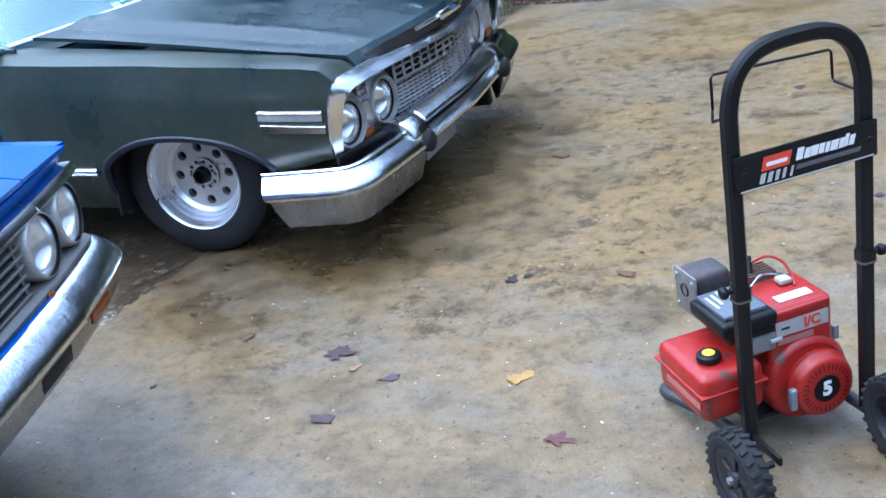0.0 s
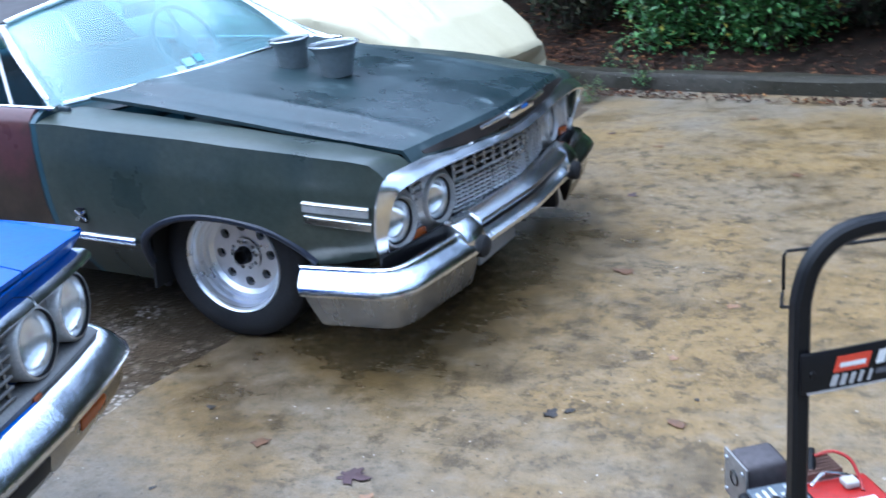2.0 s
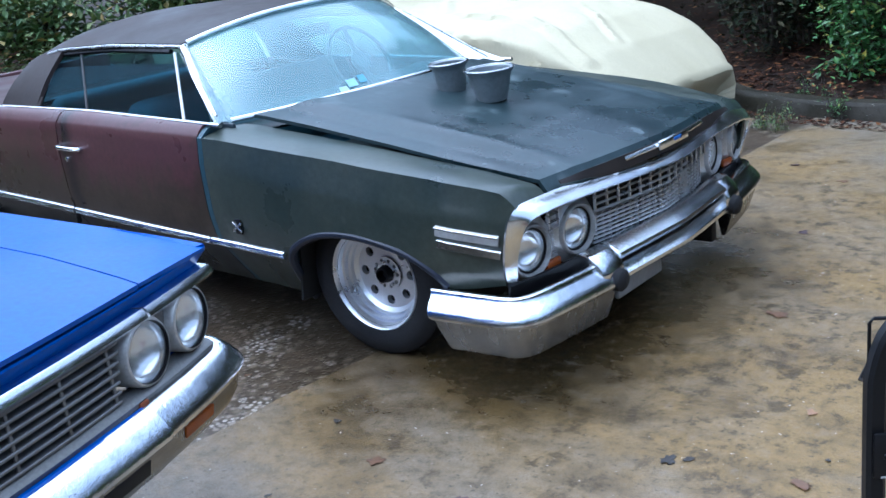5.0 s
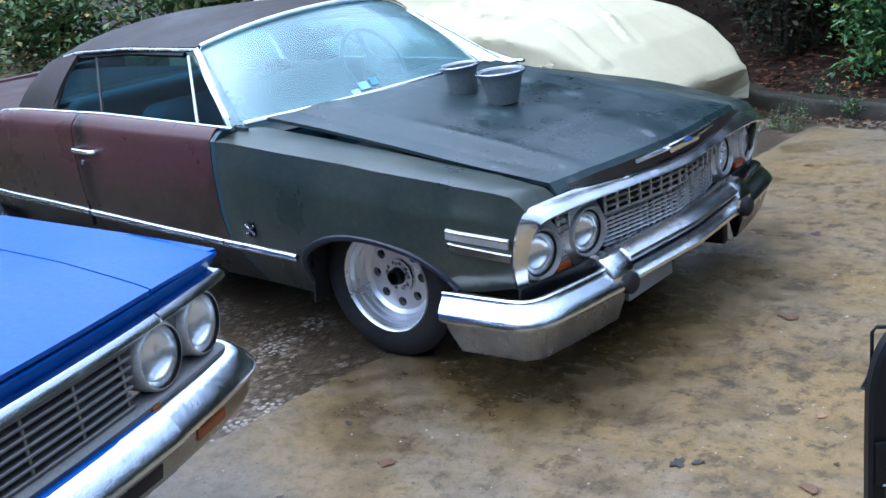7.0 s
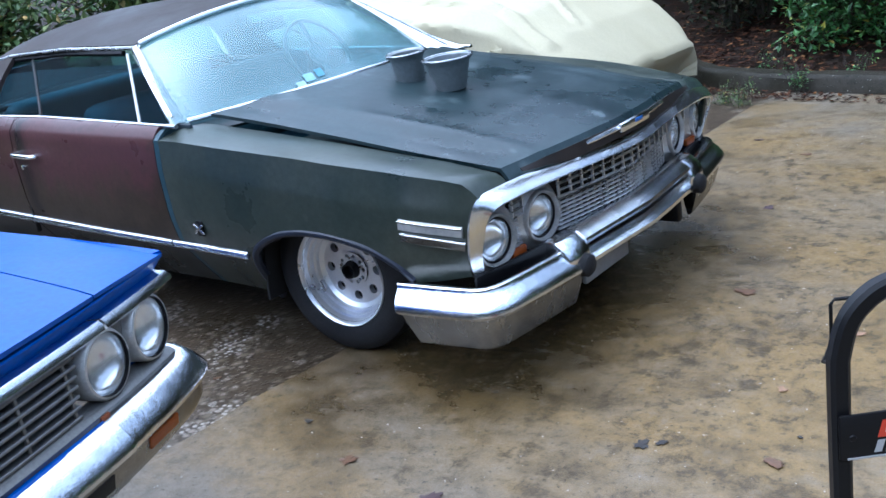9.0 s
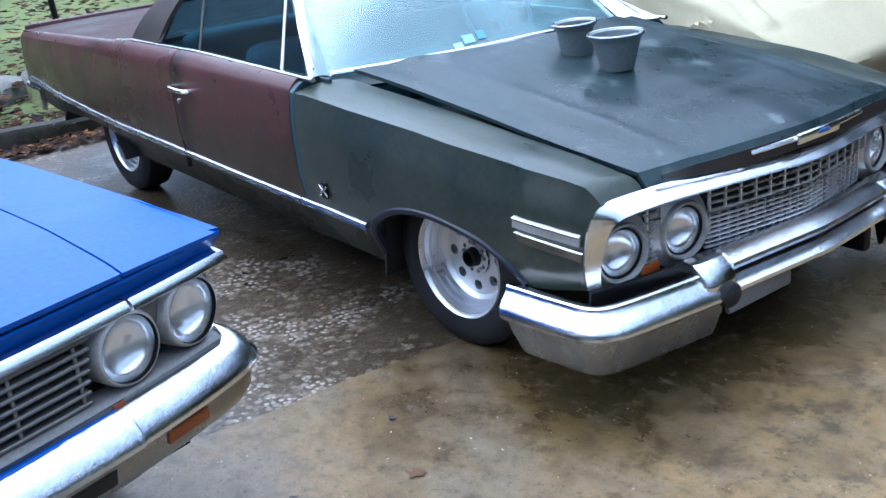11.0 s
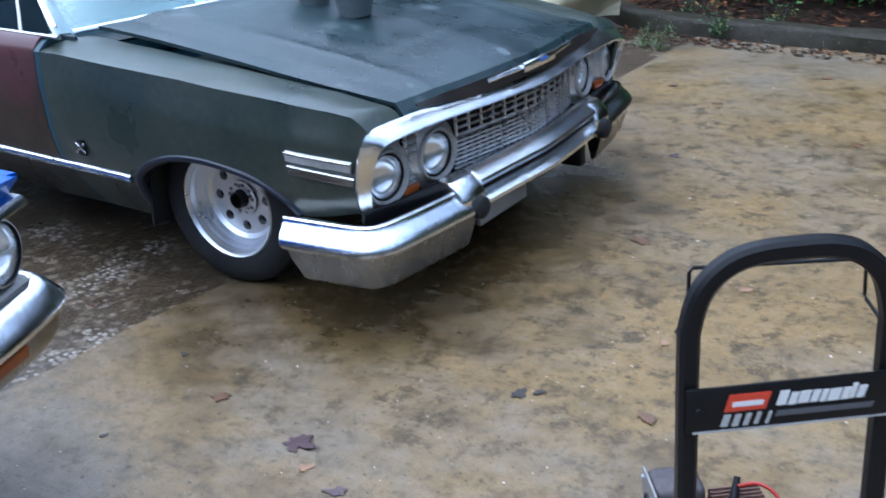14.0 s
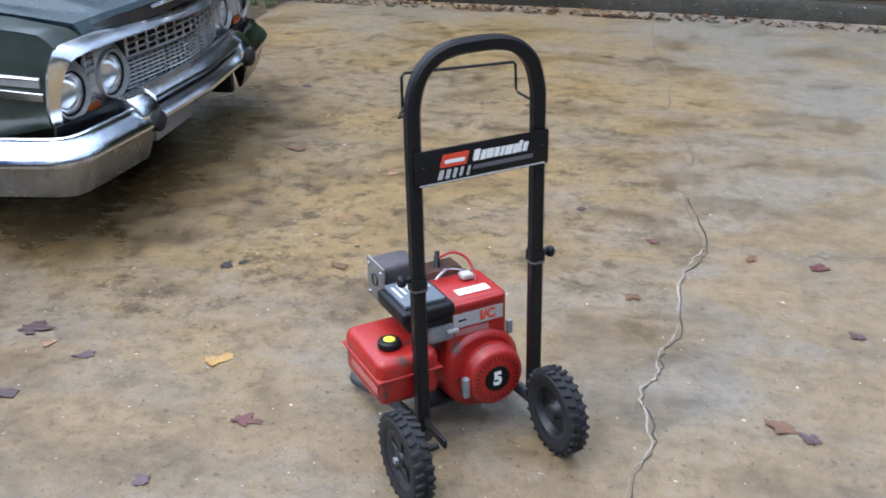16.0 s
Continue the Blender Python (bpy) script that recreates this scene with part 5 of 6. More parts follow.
part("bumper_bar", sweep(mid_path, [(a, b) for a, b in [(-0.035, 0.402), (-0.012, 0.409), (0.000, 0.406), (0.045, 0.376), (0.048, 0.365), (0.036, 0.349), (-0.03, 0.345)]]), CHROME, car, "upper chrome bumper bar")
part("bumper_bar", sweep(mid_path, [(a, b) for a, b in [(-0.03, 0.318), (0.014, 0.322), (0.020, 0.320), (0.056, 0.296), (0.058, 0.284), (0.040, 0.268), (-0.03, 0.272)]]), CHROME, car, "lower chrome bumper bar")
part("bumper_slot", sweep([(x - 0.035, y, z) for x, y, z in mid_path], [(-0.02, 0.27), (0.02, 0.27), (0.02, 0.39), (-0.02, 0.39)]), BLACK, car)
part("licence_bracket", box(0.790, -0.25, 0.235, 0.02, 0.32, 0.085, 0.006), GREY_METAL, car, "empty grey licence plate bracket")
part("front_pan", thick(grid(lambda u, v: Vector((0.70 + 0.08 * (1 - (2 * v - 1) ** 2) - 0.02 * u, 0.9 * (2 * v - 1), 0.40 - 0.13 * u)), 4, 19), 0.01), BLACK_PAINT, car)
part("tow_bracket", box(0.74, 0.40, 0.20, 0.10, 0.05, 0.09, 0.01), BLACK_PAINT, car)


# the far side of the body sags and its front corner sits slightly knocked in
SAGGING = {"hood", "front_fender", "hood_edge", "cowl", "windscreen", "windscreen_trim", "windscreen_pillar", "pillar_gutter", "door", "quarter_panel", "blue_edge", "belt_moulding", "vent_window", "door_window", "quarter_window", "window_post", "header_rail", "drip_rail", "roof", "rear_pillar", "rear_window", "trunk_lid", "door_trim", "window_sticker", "grille_moulding"}
STRAIGHT = {"headlamp", "reflector", "lens", "retaining_ring", "lamp_surround", "lamp_bezel", "turn_signal"}
for ob in car.children_recursive:
    if ob.type == "MESH" and ob.name.split(".")[0] not in ("grille_upright", "tread_lug"):
        for v in ob.data.vertices:
            fx, fy = min(max((v.co.x - 0.25) / 0.4, 0), 1), min(max((v.co.y - 0.15) / 0.7, 0), 1)
            if ob.name.split(".")[0] in SAGGING and v.co.y > 0:
                v.co.z -= lerp(v.co.y, [(0, 0), (0.4, 0.012), (0.72, 0.042), (0.90, 0.085)]) * lerp(v.co.x, [(0.5, 1.0), (0.72, 0.75)])
            if ob.name.split(".")[0] in STRAIGHT:
                v.co.z += 0.010 if v.co.y > 0.3 else 0
                v.co.y += 0.015 if v.co.y > 0.3 else 0
            elif ob.parent == car or ob.parent.parent == car:
                v.co.y -= (0.018 if ob.name.startswith("grille_moulding") else 0.040) * fx * fy
                v.co.x -= 0.012 * fx * fy
                if ob.name.startswith("bumper_wing") and v.co.y > 0.5:
                    v.co.y -= 0.16 * (v.co.y - 0.5)
                    v.co.x -= 0.06 * (v.co.y - 0.5)


# buckets standing on the hood
def bucket(at, r_low, r_top, h, tilt):
    b = part("bucket", lathe([(0, 0.002), (r_low, 0.0), (r_low + 0.003, 0.01), (r_top - 0.012, h - 0.03), (r_top - 0.008, h - 0.018), (r_top + 0.006, h - 0.006), (r_top + 0.008, h), (r_top + 0.002, h + 0.002), (r_top - 0.010, h - 0.004), (r_low, 0.012), (0, 0.012)], 40), BUCKET_GREY, None, "grey tapered metal bucket standing on the hood")
    ring = [((r_top + 0.003) * math.cos(t), (r_top + 0.003) * math.sin(t), h) for t in np.linspace(0, 2 * math.pi, 41)]
    part("rim", tube(ring, 0.0042, 8), CHROME_OLD, b, "bright rolled rim")
    b.matrix_world = pose(*at) @ pose(0, 0, 0, tilt, -tilt, 0)
    return tagged(b, category="bucket", group="buckets on the hood")


bucket((0.075, -0.085, 0.826), 0.058, 0.096, 0.128, 1)
bucket((-0.165, -0.050, 0.848), 0.058, 0.080, 0.122, 2)


# ---- the covered car ----
def cover_at(u, v):
    x = -0.60 - 5.0 * u
    top = lerp(x, [(-5.6, 0.78), (-5.3, 0.90), (-4.7, 0.98), (-4.3, 1.24), (-3.8, 1.33), (-3.4, 1.30), (-2.95, 1.02), (-2.7, 0.90), (-2.0, 0.855), (-1.5, 0.825), (-1.2, 0.755), (-0.9, 0.61), (-0.70, 0.465), (-0.60, 0.385)])
    half = lerp(x, [(-5.6, 0.62), (-5.0, 0.88), (-1.6, 0.90), (-1.0, 0.84), (-0.72, 0.74), (-0.60, 0.62)])
    shoulder = min(top * 0.92, 0.74 + 0.05 * math.exp(-((x + 1.45) / 0.35) ** 2))
    a = (v - 0.5) * 2
    if abs(a) > 0.55:
        t = (abs(a) - 0.55) / 0.45
        y = half * (0.96 + 0.05 * math.sin(t * 3.0))
        z = shoulder * (1 - t) + 0.10 * t
    else:
        t = abs(a) / 0.55
        y = half * t * (0.96 - 0.24 * (1 - t) * (1 if top > 1.05 else 0))
        z = top - (top - shoulder) * t**2.6
    p = Vector((x, math.copysign(y, a), z))
    fold = 0.022 * noise.noise((x * 2.2 + z * 2.0, a * 3.0, 1.3)) + 0.016 * abs(noise.noise((x * 5 + z * 5, a * 7, 4.0)))
    drape = 0.03 * math.sin(x * 7 + 3 * noise.noise((x * 1.5, z * 2, 7))) * max(0, abs(a) - 0.5)
    for fx, fa, dx, da, w, h in ((-0.9, -0.45, 1.0, 0.35, 0.05, 0.036), (-1.4, -0.30, 1.2, 0.10, 0.04, 0.032), (-1.1, -0.60, 0.5, -0.25, 0.03, 0.035), (-1.9, -0.50, 0.9, 0.18, 0.05, 0.036), (-0.95, -0.15, 0.6, 0.30, 0.035, 0.028), (-2.3, -0.20, 0.5, 0.40, 0.04, 0.016), (-0.72, -0.62, 0.10, -0.30, 0.025, 0.02), (-0.9, -0.66, 0.12, -0.28, 0.025, 0.02)):
        t = min(max(((fx - x) * dx + (a - fa) * da) / (dx * dx + da * da), 0), 1)
        off = math.hypot(x - (fx - dx * t), a - (fa + da * t)) / w
        off *= 1.7
        fold += 0.75 * h * math.exp(-off * off) * math.sin(math.pi * min(t + 0.15, 1)) - 0.35 * h * math.exp(-((off - 1.8) ** 2))
    return p + Vector((0, math.copysign(fold + drape, a), fold * 1.2))


bm = grid(cover_at, 200, 101)
row = [v for v in bm.verts if abs(v.co.x + 0.60) < 1e-5]
first = [v.co.copy() for v in row]
for step in range(1, 8):
    t = step / 7
    ahead = [bm.verts.new((c.x + 0.050 * math.sin(math.pi * min(t * 1.5, 1)) - 0.09 * t * t, c.y * (1 - 0.16 * t * t) + 0.010 * noise.noise((c.y * 9, t * 2, 3)), c.z + (min(c.z, 0.11) - c.z) * t**1.25)) for c in first]
    for a, b, c, d in zip(row, row[1:], ahead[1:], ahead):
        bm.faces.new((a, b, c, d))
    row = ahead
covered = tagged(holder("covered_car", pose(0, 2.75, 0)), label="car parked under a loose cream cloth cover", category="car")
part("cloth_cover", thick(bm, 0.006), COVER, covered)
for x in (-1.5, -4.5):
    for s in (-1, 1):
        part("tyre", lathe(tyre_profile(0.31, 0.19, 0.18), 32, pose(x, s * 0.70, 0.31, 90, 0, 0)), RUBBER, covered)


# ---- the blue car ----
blue = tagged(holder("blue_sedan", pose(0.786, -2.725, 0.025, 0, 0, 15.7)), label="satin blue classic car with quad headlamps and pitted chrome bumper", category="car")


def blue_front(y):
    return 0.045 - 0.07 * (abs(y) / 0.9) ** 2.2


def blue_top(x, y):
    k = abs(y) / 0.9
    rise = lerp(x, [(-1.5, 0.135), (-0.8, 0.095), (-0.3, 0.05), (0.05, 0.0)])
    return 0.803 + rise + 0.018 * (1 - k**2) - 0.010 * max(0, (k - 0.55) / 0.45) ** 2 * (1 if k > 0.55 else 0)


SEAM = 0.60


def blue_hood(u, v):
    k = 2 * v - 1
    half = SEAM + 0.10 * (1 - u) ** 0.7
    y = k * half
    x = -1.45 + (blue_front(y) + 1.45) * u
    return Vector((x, y, blue_top(x, y)))


part("hood", thick(grid(blue_hood, 30, 25), 0.012), PAINT_BLUE, blue, "satin blue hood")
for s in (-1, 1):
    def fender_up(u, v):
        y0 = SEAM + 0.10 * (1 - u) ** 0.7 + 0.006
        y = y0 + (0.905 - y0) * v
        x = -1.45 + (blue_front(y) + 1.45) * u
        return Vector((x, s * y, blue_top(x, y)))

    def fender_side(u, v):
        x = -1.45 + (blue_front(0.905) + 1.45 - 0.11 * min(1, v / 0.12)) * u
        low = lerp(x, [(-1.45, 0.26), (-1.12, 0.26), (-1.08, 0.42), (-0.95, 0.58), (-0.75, 0.63), (-0.55, 0.58), (-0.42, 0.42), (-0.38, 0.34), (0, 0.50)])
        z = blue_top(x, 0.905) + (low - blue_top(x, 0.905)) * v
        tuck = 0.085 * min(1, v / 0.12) * min(max((x + 0.40) / 0.30, 0), 1)
        return Vector((x, s * (0.905 - tuck + 0.02 * math.sin(math.pi * min(v * 1.2, 1)) * (1 - tuck / 0.085)), z))
    fd = part("fender", thick(grid(fender_up, 30, 8), 0.010), PAINT_BLUE, blue, "satin blue front fender")
    part("fender_side", thick(grid(fender_side, 40, 12), 0.010), PAINT_BLUE, fd)
    part("door", box(-2.15, s * 0.915, 0.60, 1.36, 0.03, 0.70, 0.01), PAINT_BLUE, blue)
    part("quarter", box(-3.85, s * 0.905, 0.62, 1.98, 0.03, 0.62, 0.012), PAINT_BLUE, blue)
    hdl = tube([(-2.75, s * 0.935, 0.82), (-2.72, s * 0.965, 0.825), (-2.6, s * 0.96, 0.82), (-2.58, s * 0.935, 0.82)], 0.009)
    part("door_handle", hdl, CHROME, blue)

# nose: blue lip, bright moulding, lamps and grille
def run(half, x_off, z, n=21):
    return [(blue_front(y) + x_off, y, z) for y in np.linspace(-half, half, n)]


part("hood_lip", sweep(run(0.905, -0.012, 0.781), [(-0.07, 0.020), (0.008, 0.020), (0.009, 0.015), (0.002, 0.006), (-0.030, -0.030), (-0.07, -0.030)]), PAINT_BLUE, blue, "blue painted hood lip")
NOSE_SECTION = [(-0.055, -0.008), (0.010, -0.014), (0.015, -0.008), (0.012, 0.004), (0.002, 0.014), (-0.055, 0.012)]
part("nose_moulding", sweep(run(0.595, 0.0, 0.745), NOSE_SECTION), TRIM, blue, "bright nose moulding")
for s in (-1, 1):
    seg = [(blue_front(y), s * y, 0.745) for y in np.linspace(0.603, 0.895, 8)] + [(blue_front(0.9) - 0.05, s * 0.908, 0.742)]
    part("nose_moulding", sweep(seg, NOSE_SECTION if s > 0 else [(-p, q) for p, q in NOSE_SECTION]), TRIM, blue, "bright nose moulding")
    headlamp(blue, (0.002, s * 0.765, 0.665), s * 8, 0.085, 0.077, 0.09)
    headlamp(blue, (0.026, s * 0.575, 0.660), s * 4, 0.085, 0.077, 0.09)
    # bridge between the lamps
    part("lamp_bridge", box(-0.02, s * 0.67, 0.70, 0.03, 0.05, 0.07, 0.012), GRILLE_GREY, blue)
    part("lamp_panel", box(-0.10, s * 0.69, 0.655, 0.02, 0.42, 0.19, 0.01), GRILLE_GREY, blue)
part("grille_backing", thick(grid(lambda u, v: Vector((blue_front((2 * v - 1) * 0.5) - 0.05, (2 * v - 1) * 0.5, 0.57 + 0.16 * u)), 3, 11), 0.01), BLACK, blue)
for k in range(7):
    z = 0.722 - 0.0225 * k
    part("grille_bar", sweep(run(0.487 - 0.004 * k, -0.012, z, 13), bar(0.03, 0.008, 0.002)), GRILLE_GREY, blue, "grey metal grille bar")
for y in (-0.45, -0.30, -0.15, 0.0, 0.15, 0.30, 0.45):
    part("grille_upright", box(blue_front(y) - 0.004, y, 0.655, 0.008, 0.008, 0.14, 0.001), GRILLE_GREY, blue)
part("grille_sill", sweep(run(0.83, -0.008, 0.568), [(-0.03, -0.012), (0.02, -0.014), (0.026, 0.0), (0.012, 0.012), (-0.03, 0.016)]), GRILLE_GREY, blue, "grey metal sill under the grille")
part("nose_strip", sweep(run(0.50, 0.002, 0.540), bar(0.05, 0.03, 0.004)), PAINT_BLUE, blue, "blue painted strip behind the bumper")
part("lower_nose", thick(grid(lambda u, v: Vector((blue_front((2 * v - 1) * 0.88) - 0.03 - 0.05 * u, (2 * v - 1) * 0.88, 0.55 - 0.22 * u)), 4, 13), 0.01), BLACK_PAINT, blue)
upper = [(-0.03, 0.545), (-0.006, 0.556), (0.010, 0.553), (0.034, 0.532), (0.060, 0.500), (0.063, 0.488), (0.056, 0.474), (0.044, 0.470), (-0.03, 0.470)]
lower = [(0.0435, 0.4695), (0.034, 0.420), (0.016, 0.392), (0.0, 0.388), (-0.02, 0.40), (-0.03, 0.4695)]
for s in (-1, 1):
    outer = smooth_path([(-0.40, s * 0.900, 0), (-0.12, s * 0.898, 0), (-0.040, s * 0.886, 0), (-0.012, s * 0.852, 0), (0.008, s * 0.77, 0), (0.026, s * 0.66, 0), (0.042, s * 0.515, 0)], 5)
    bend = part("bumper_end", sweep(outer, [(-s * a, b) for a, b in upper]), CHROME, blue, "pitted chrome bumper end")
    part("bumper_end_skirt", sweep(outer, [(-s * a, b) for a, b in lower]), CHROME_SKIRT, bend, "grimy lower chrome skirt, dark ground reflection put into its colour")
    part("turn_signal", box(0, 0, 0, 0.010, 0.125, 0.032, 0.004, m=pose(0.0665, s * 0.655, 0.445, 0, 11, s * 5.2)), AMBER, blue, "amber turn signal set in the bumper")
    part("bumper_vent", box(0, 0, 0, 0.010, 0.16, 0.042, 0.004, m=pose(0.0855, s * 0.37, 0.437, 0, 13, s * 2)), BLACK, blue, "dark slot in the bumper")
inner = [(0.044 + 0.012 * (1 - (y / 0.51) ** 2), y, 0) for y in np.linspace(-0.514, 0.514, 19)]
bface = part("bumper_bar", sweep(inner, [(a * 1.05, b) for a, b in upper]), CHROME, blue, "pitted chrome bumper face")
part("bumper_bar_skirt", sweep(inner, [(a * 1.05, b) for a, b in lower]), CHROME_SKIRT, bface, "grimy lower chrome skirt, dark ground reflection put into its colour")
part("rust_tab", box(0.03, 0.515, 0.558, 0.03, 0.03, 0.012, 0.003), plain("rust", (0.22, 0.06, 0.02), 0.8), blue)
# cabin, deck and wheels, behind
def blue_roof(u, v):
    k = 2 * v - 1
    return Vector((-1.98 - 1.12 * u, 0.64 * k, 1.34 + 0.04 * (1 - k * k) + 0.02 * math.sin(math.pi * u)))


part("roof", thick(grid(blue_roof, 12, 13), 0.03), PAINT_BLUE, blue, "satin blue roof")
part("windscreen", thick(grid(lambda u, v: Vector((-1.50 - 0.47 * u + 0.10 * (1 - (2 * v - 1) ** 2) * (1 - u), (0.78 - 0.14 * u) * (2 * v - 1), 0.945 + 0.40 * u)), 6, 15), 0.006), SIDE_GLASS, blue)
part("rear_window", thick(grid(lambda u, v: Vector((-3.60 + 0.50 * u, (0.74 - 0.10 * u) * (2 * v - 1), 0.945 + 0.40 * u)), 6, 11), 0.006), SIDE_GLASS, blue)
part("cowl", thick(grid(lambda u, v: Vector((-1.62 + 0.19 * u, 0.80 * (2 * v - 1), 0.95 - 0.012 * u)), 3, 9), 0.012), PAINT_BLUE, blue)
part("rear_shelf", box(-3.62, 0, 0.93, 0.12, 1.70, 0.03, 0.01), PAINT_BLUE, blue)
part("seat", box(-2.45, 0, 0.72, 0.25, 1.35, 0.56, 0.07, segs=3), SEAT, blue)
for s in (-1, 1):
    part("window_sill", box(-2.55, s * 0.87, 0.945, 2.12, 0.11, 0.025, 0.008), PAINT_BLUE, blue)
    for xa, xb in ((-1.50, -1.97), (-2.50, -2.52), (-3.58, -3.08)):
        part("pillar", sweep([(xa, s * 0.82, 0.945), ((xa + xb) / 2, s * 0.74, 1.15), (xb, s * 0.645, 1.345)], bar(0.05, 0.05, 0.012), (1, 0, 0.2)), PAINT_BLUE, blue)
    for q in (((-1.54, 0.95), (-2.47, 0.95), (-2.50, 1.335), (-1.99, 1.335)), ((-2.53, 0.95), (-3.54, 0.95), (-3.10, 1.335), (-2.55, 1.335))):
        bmw = bmesh.new()
        bmw.faces.new([bmw.verts.new((x, s * (0.82 - (z - 0.945) * 0.44), z)) for x, z in q])
        part("side_window", thick(bmw, 0.005), SIDE_GLASS, blue)
part("trunk_lid", box(-4.2, 0, 0.92, 1.25, 1.78, 0.06, 0.025), PAINT_BLUE, blue)
part("floor_pan", box(-2.4, 0, 0.30, 4.5, 1.6, 0.08), BLACK, blue)
part("rear_bumper", box(-4.88, 0, 0.50, 0.08, 1.8, 0.12, 0.03), CHROME, blue)
for x in (-0.75, -3.65):
    for s in (-1, 1):
        w = part("wheel", lathe(tyre_profile(0.33, 0.19, 0.18), 40, pose(x, s * 0.76, 0.305, 90, 0, 0)), RUBBER, blue, "black road tyre")
        part("rim", lathe([(0, 0.06), (0.10, 0.055), (0.18, 0.04), (0.195, 0.06)], 32, pose(x, s * 0.76, 0.32, 90 if s < 0 else -90, 0, 0)), BEZEL, w)

# ---- the engine on its hand cart ----
cart = tagged(holder("pressure_washer_cart", pose(2.322, -1.783, 0, 0, 0, 39.3)), label="red small engine on a black two-wheeled hand cart", category="pressure washer")


def text_mesh(name, body, size, depth, m, material, parent, bold=0.0):
    cu = bpy.data.curves.new(name, "FONT")
    cu.body, cu.size, cu.extrude, cu.align_x, cu.align_y = body, size, depth, "CENTER", "CENTER"
    cu.offset = bold
    tmp = bpy.data.objects.new(name, cu)
    scene.collection.objects.link(tmp)
    me = bpy.data.meshes.new_from_object(tmp.evaluated_get(bpy.context.evaluated_depsgraph_get()))
    bpy.data.objects.remove(tmp)
    me.transform(m)
    me.materials.clear()
    me.materials.append(material)
    ob = new(name, me)
    ob.parent = parent
    return ob


FACE = pose(0, 0, 0, 90, 0, 0)
# upper loop of the handle and lower posts, square-shouldered tube
R = 0.0152
loop = smooth_path([(-0.149, 0, 0.455), (-0.149, 0, 0.60), (-0.149, 0, 0.80), (-0.146, 0, 0.85), (-0.130, 0, 0.902), (-0.097, 0, 0.937), (-0.055, 0, 0.952), (0, 0, 0.955), (0.055, 0, 0.952), (0.097, 0, 0.937), (0.130, 0, 0.902), (0.146, 0, 0.85), (0.149, 0, 0.80), (0.149, 0, 0.60), (0.149, 0, 0.455)], 5)
handle = part("handle", sweep(loop, bar(2 * R, 2 * R, 0.006), (0, 1, 0.001)), BLACK_PAINT, cart, "black tubular U-shaped handle")
for s in (-1, 1):
    post = part("post", sweep([(s * 0.149, 0, 0.055), (s * 0.149, 0, 0.3), (s * 0.149, 0, 0.445)], bar(2 * R, 2 * R, 0.006), (0, 1, 0)), BLACK_PAINT, cart, "black tubular cart post")
    part("clamp_collar", sweep([(s * 0.149, 0, 0.438), (s * 0.149, 0, 0.45), (s * 0.149, 0, 0.462)], bar(2 * R + 0.007, 2 * R + 0.007, 0.007), (0, 1, 0)), BLACK_PAINT, post)
    part("clamp_band", sweep([(s * 0.149, 0, 0.433), (s * 0.149, 0, 0.438)], bar(2 * R + 0.008, 2 * R + 0.008, 0.007), (0, 1, 0)), plain("dull_clamp_steel", (0.16, 0.14, 0.13), 0.5, 0.6) if s < 0 else bpy.data.materials["dull_clamp_steel"], post)
    knob = lathe([(0, 0.048), (0.011, 0.046), (0.014, 0.040), (0.012, 0.032), (0.006, 0.028), (0.006, 0.0)], 10, pose(s * 0.149, 0, 0.448 + (0.012 if s < 0 else 0), 0, 90, 0) if s > 0 else pose(s * 0.149, 0, 0.46, 0, -90, 0))
    part("clamp_knob", knob, BLACK_PAINT, post, "clamp knob")
# name plate across the posts: brand words become plain bars
plate = part("name_plate", box(0.003, -0.021, 0.715, 0.322, 0.006, 0.078, 0.004), BLACK_PAINT, handle, "black name plate across the posts")
for x in (-0.138, 0.146):
    part("rivet", lathe([(0, 0.003), (0.005, 0.002), (0.006, 0)], 12, pose(x, -0.024, 0.715, 90, 0, 0)), BLACK_PAINT, plate)


def slanted(cx, cz, w, h, lean, material, name="label_bar"):
    bm = bmesh.new()
    q = [(cx - w / 2 - lean, cz - h / 2), (cx + w / 2 - lean, cz - h / 2), (cx + w / 2 + lean, cz + h / 2), (cx - w / 2 + lean, cz + h / 2)]
    bm.faces.new([bm.verts.new((x, -0.0256, z)) for x, z in q])
    thick(bm, 0.0012)
    return part(name, bm, material, plate, "", False)


slanted(-0.066, 0.726, 0.062, 0.028, 0.004, ORANGE)
slanted(-0.066, 0.724, 0.046, 0.008, 0.001, WHITE, "label_print").location.y = -0.0008
x_at = -0.022
for w, up in ((0.017, 4), (0.014, 0), (0.019, 0), (0.014, 0), (0.011, 0), (0.020, 0), (0.014, 0), (0.010, 5), (0.014, 0)):
    slanted(x_at + w / 2, 0.725 + up / 2000, w - 0.0025, 0.020 + up / 1000, 0.003, WHITE)
    x_at += w
slanted(0.050, 0.701, 0.145, 0.009, 0.002, plain("grey_label_print", (0.10, 0.10, 0.11), 0.5))
for k in range(5):
    slanted(-0.098 + 0.016 * k, 0.697, 0.011 - 0.0015 * k, 0.020, 0.003, SILVER_LABEL)
slanted(0.003, 0.680, 0.300, 0.003, 0.0, SILVER_LABEL, "plate_edge")
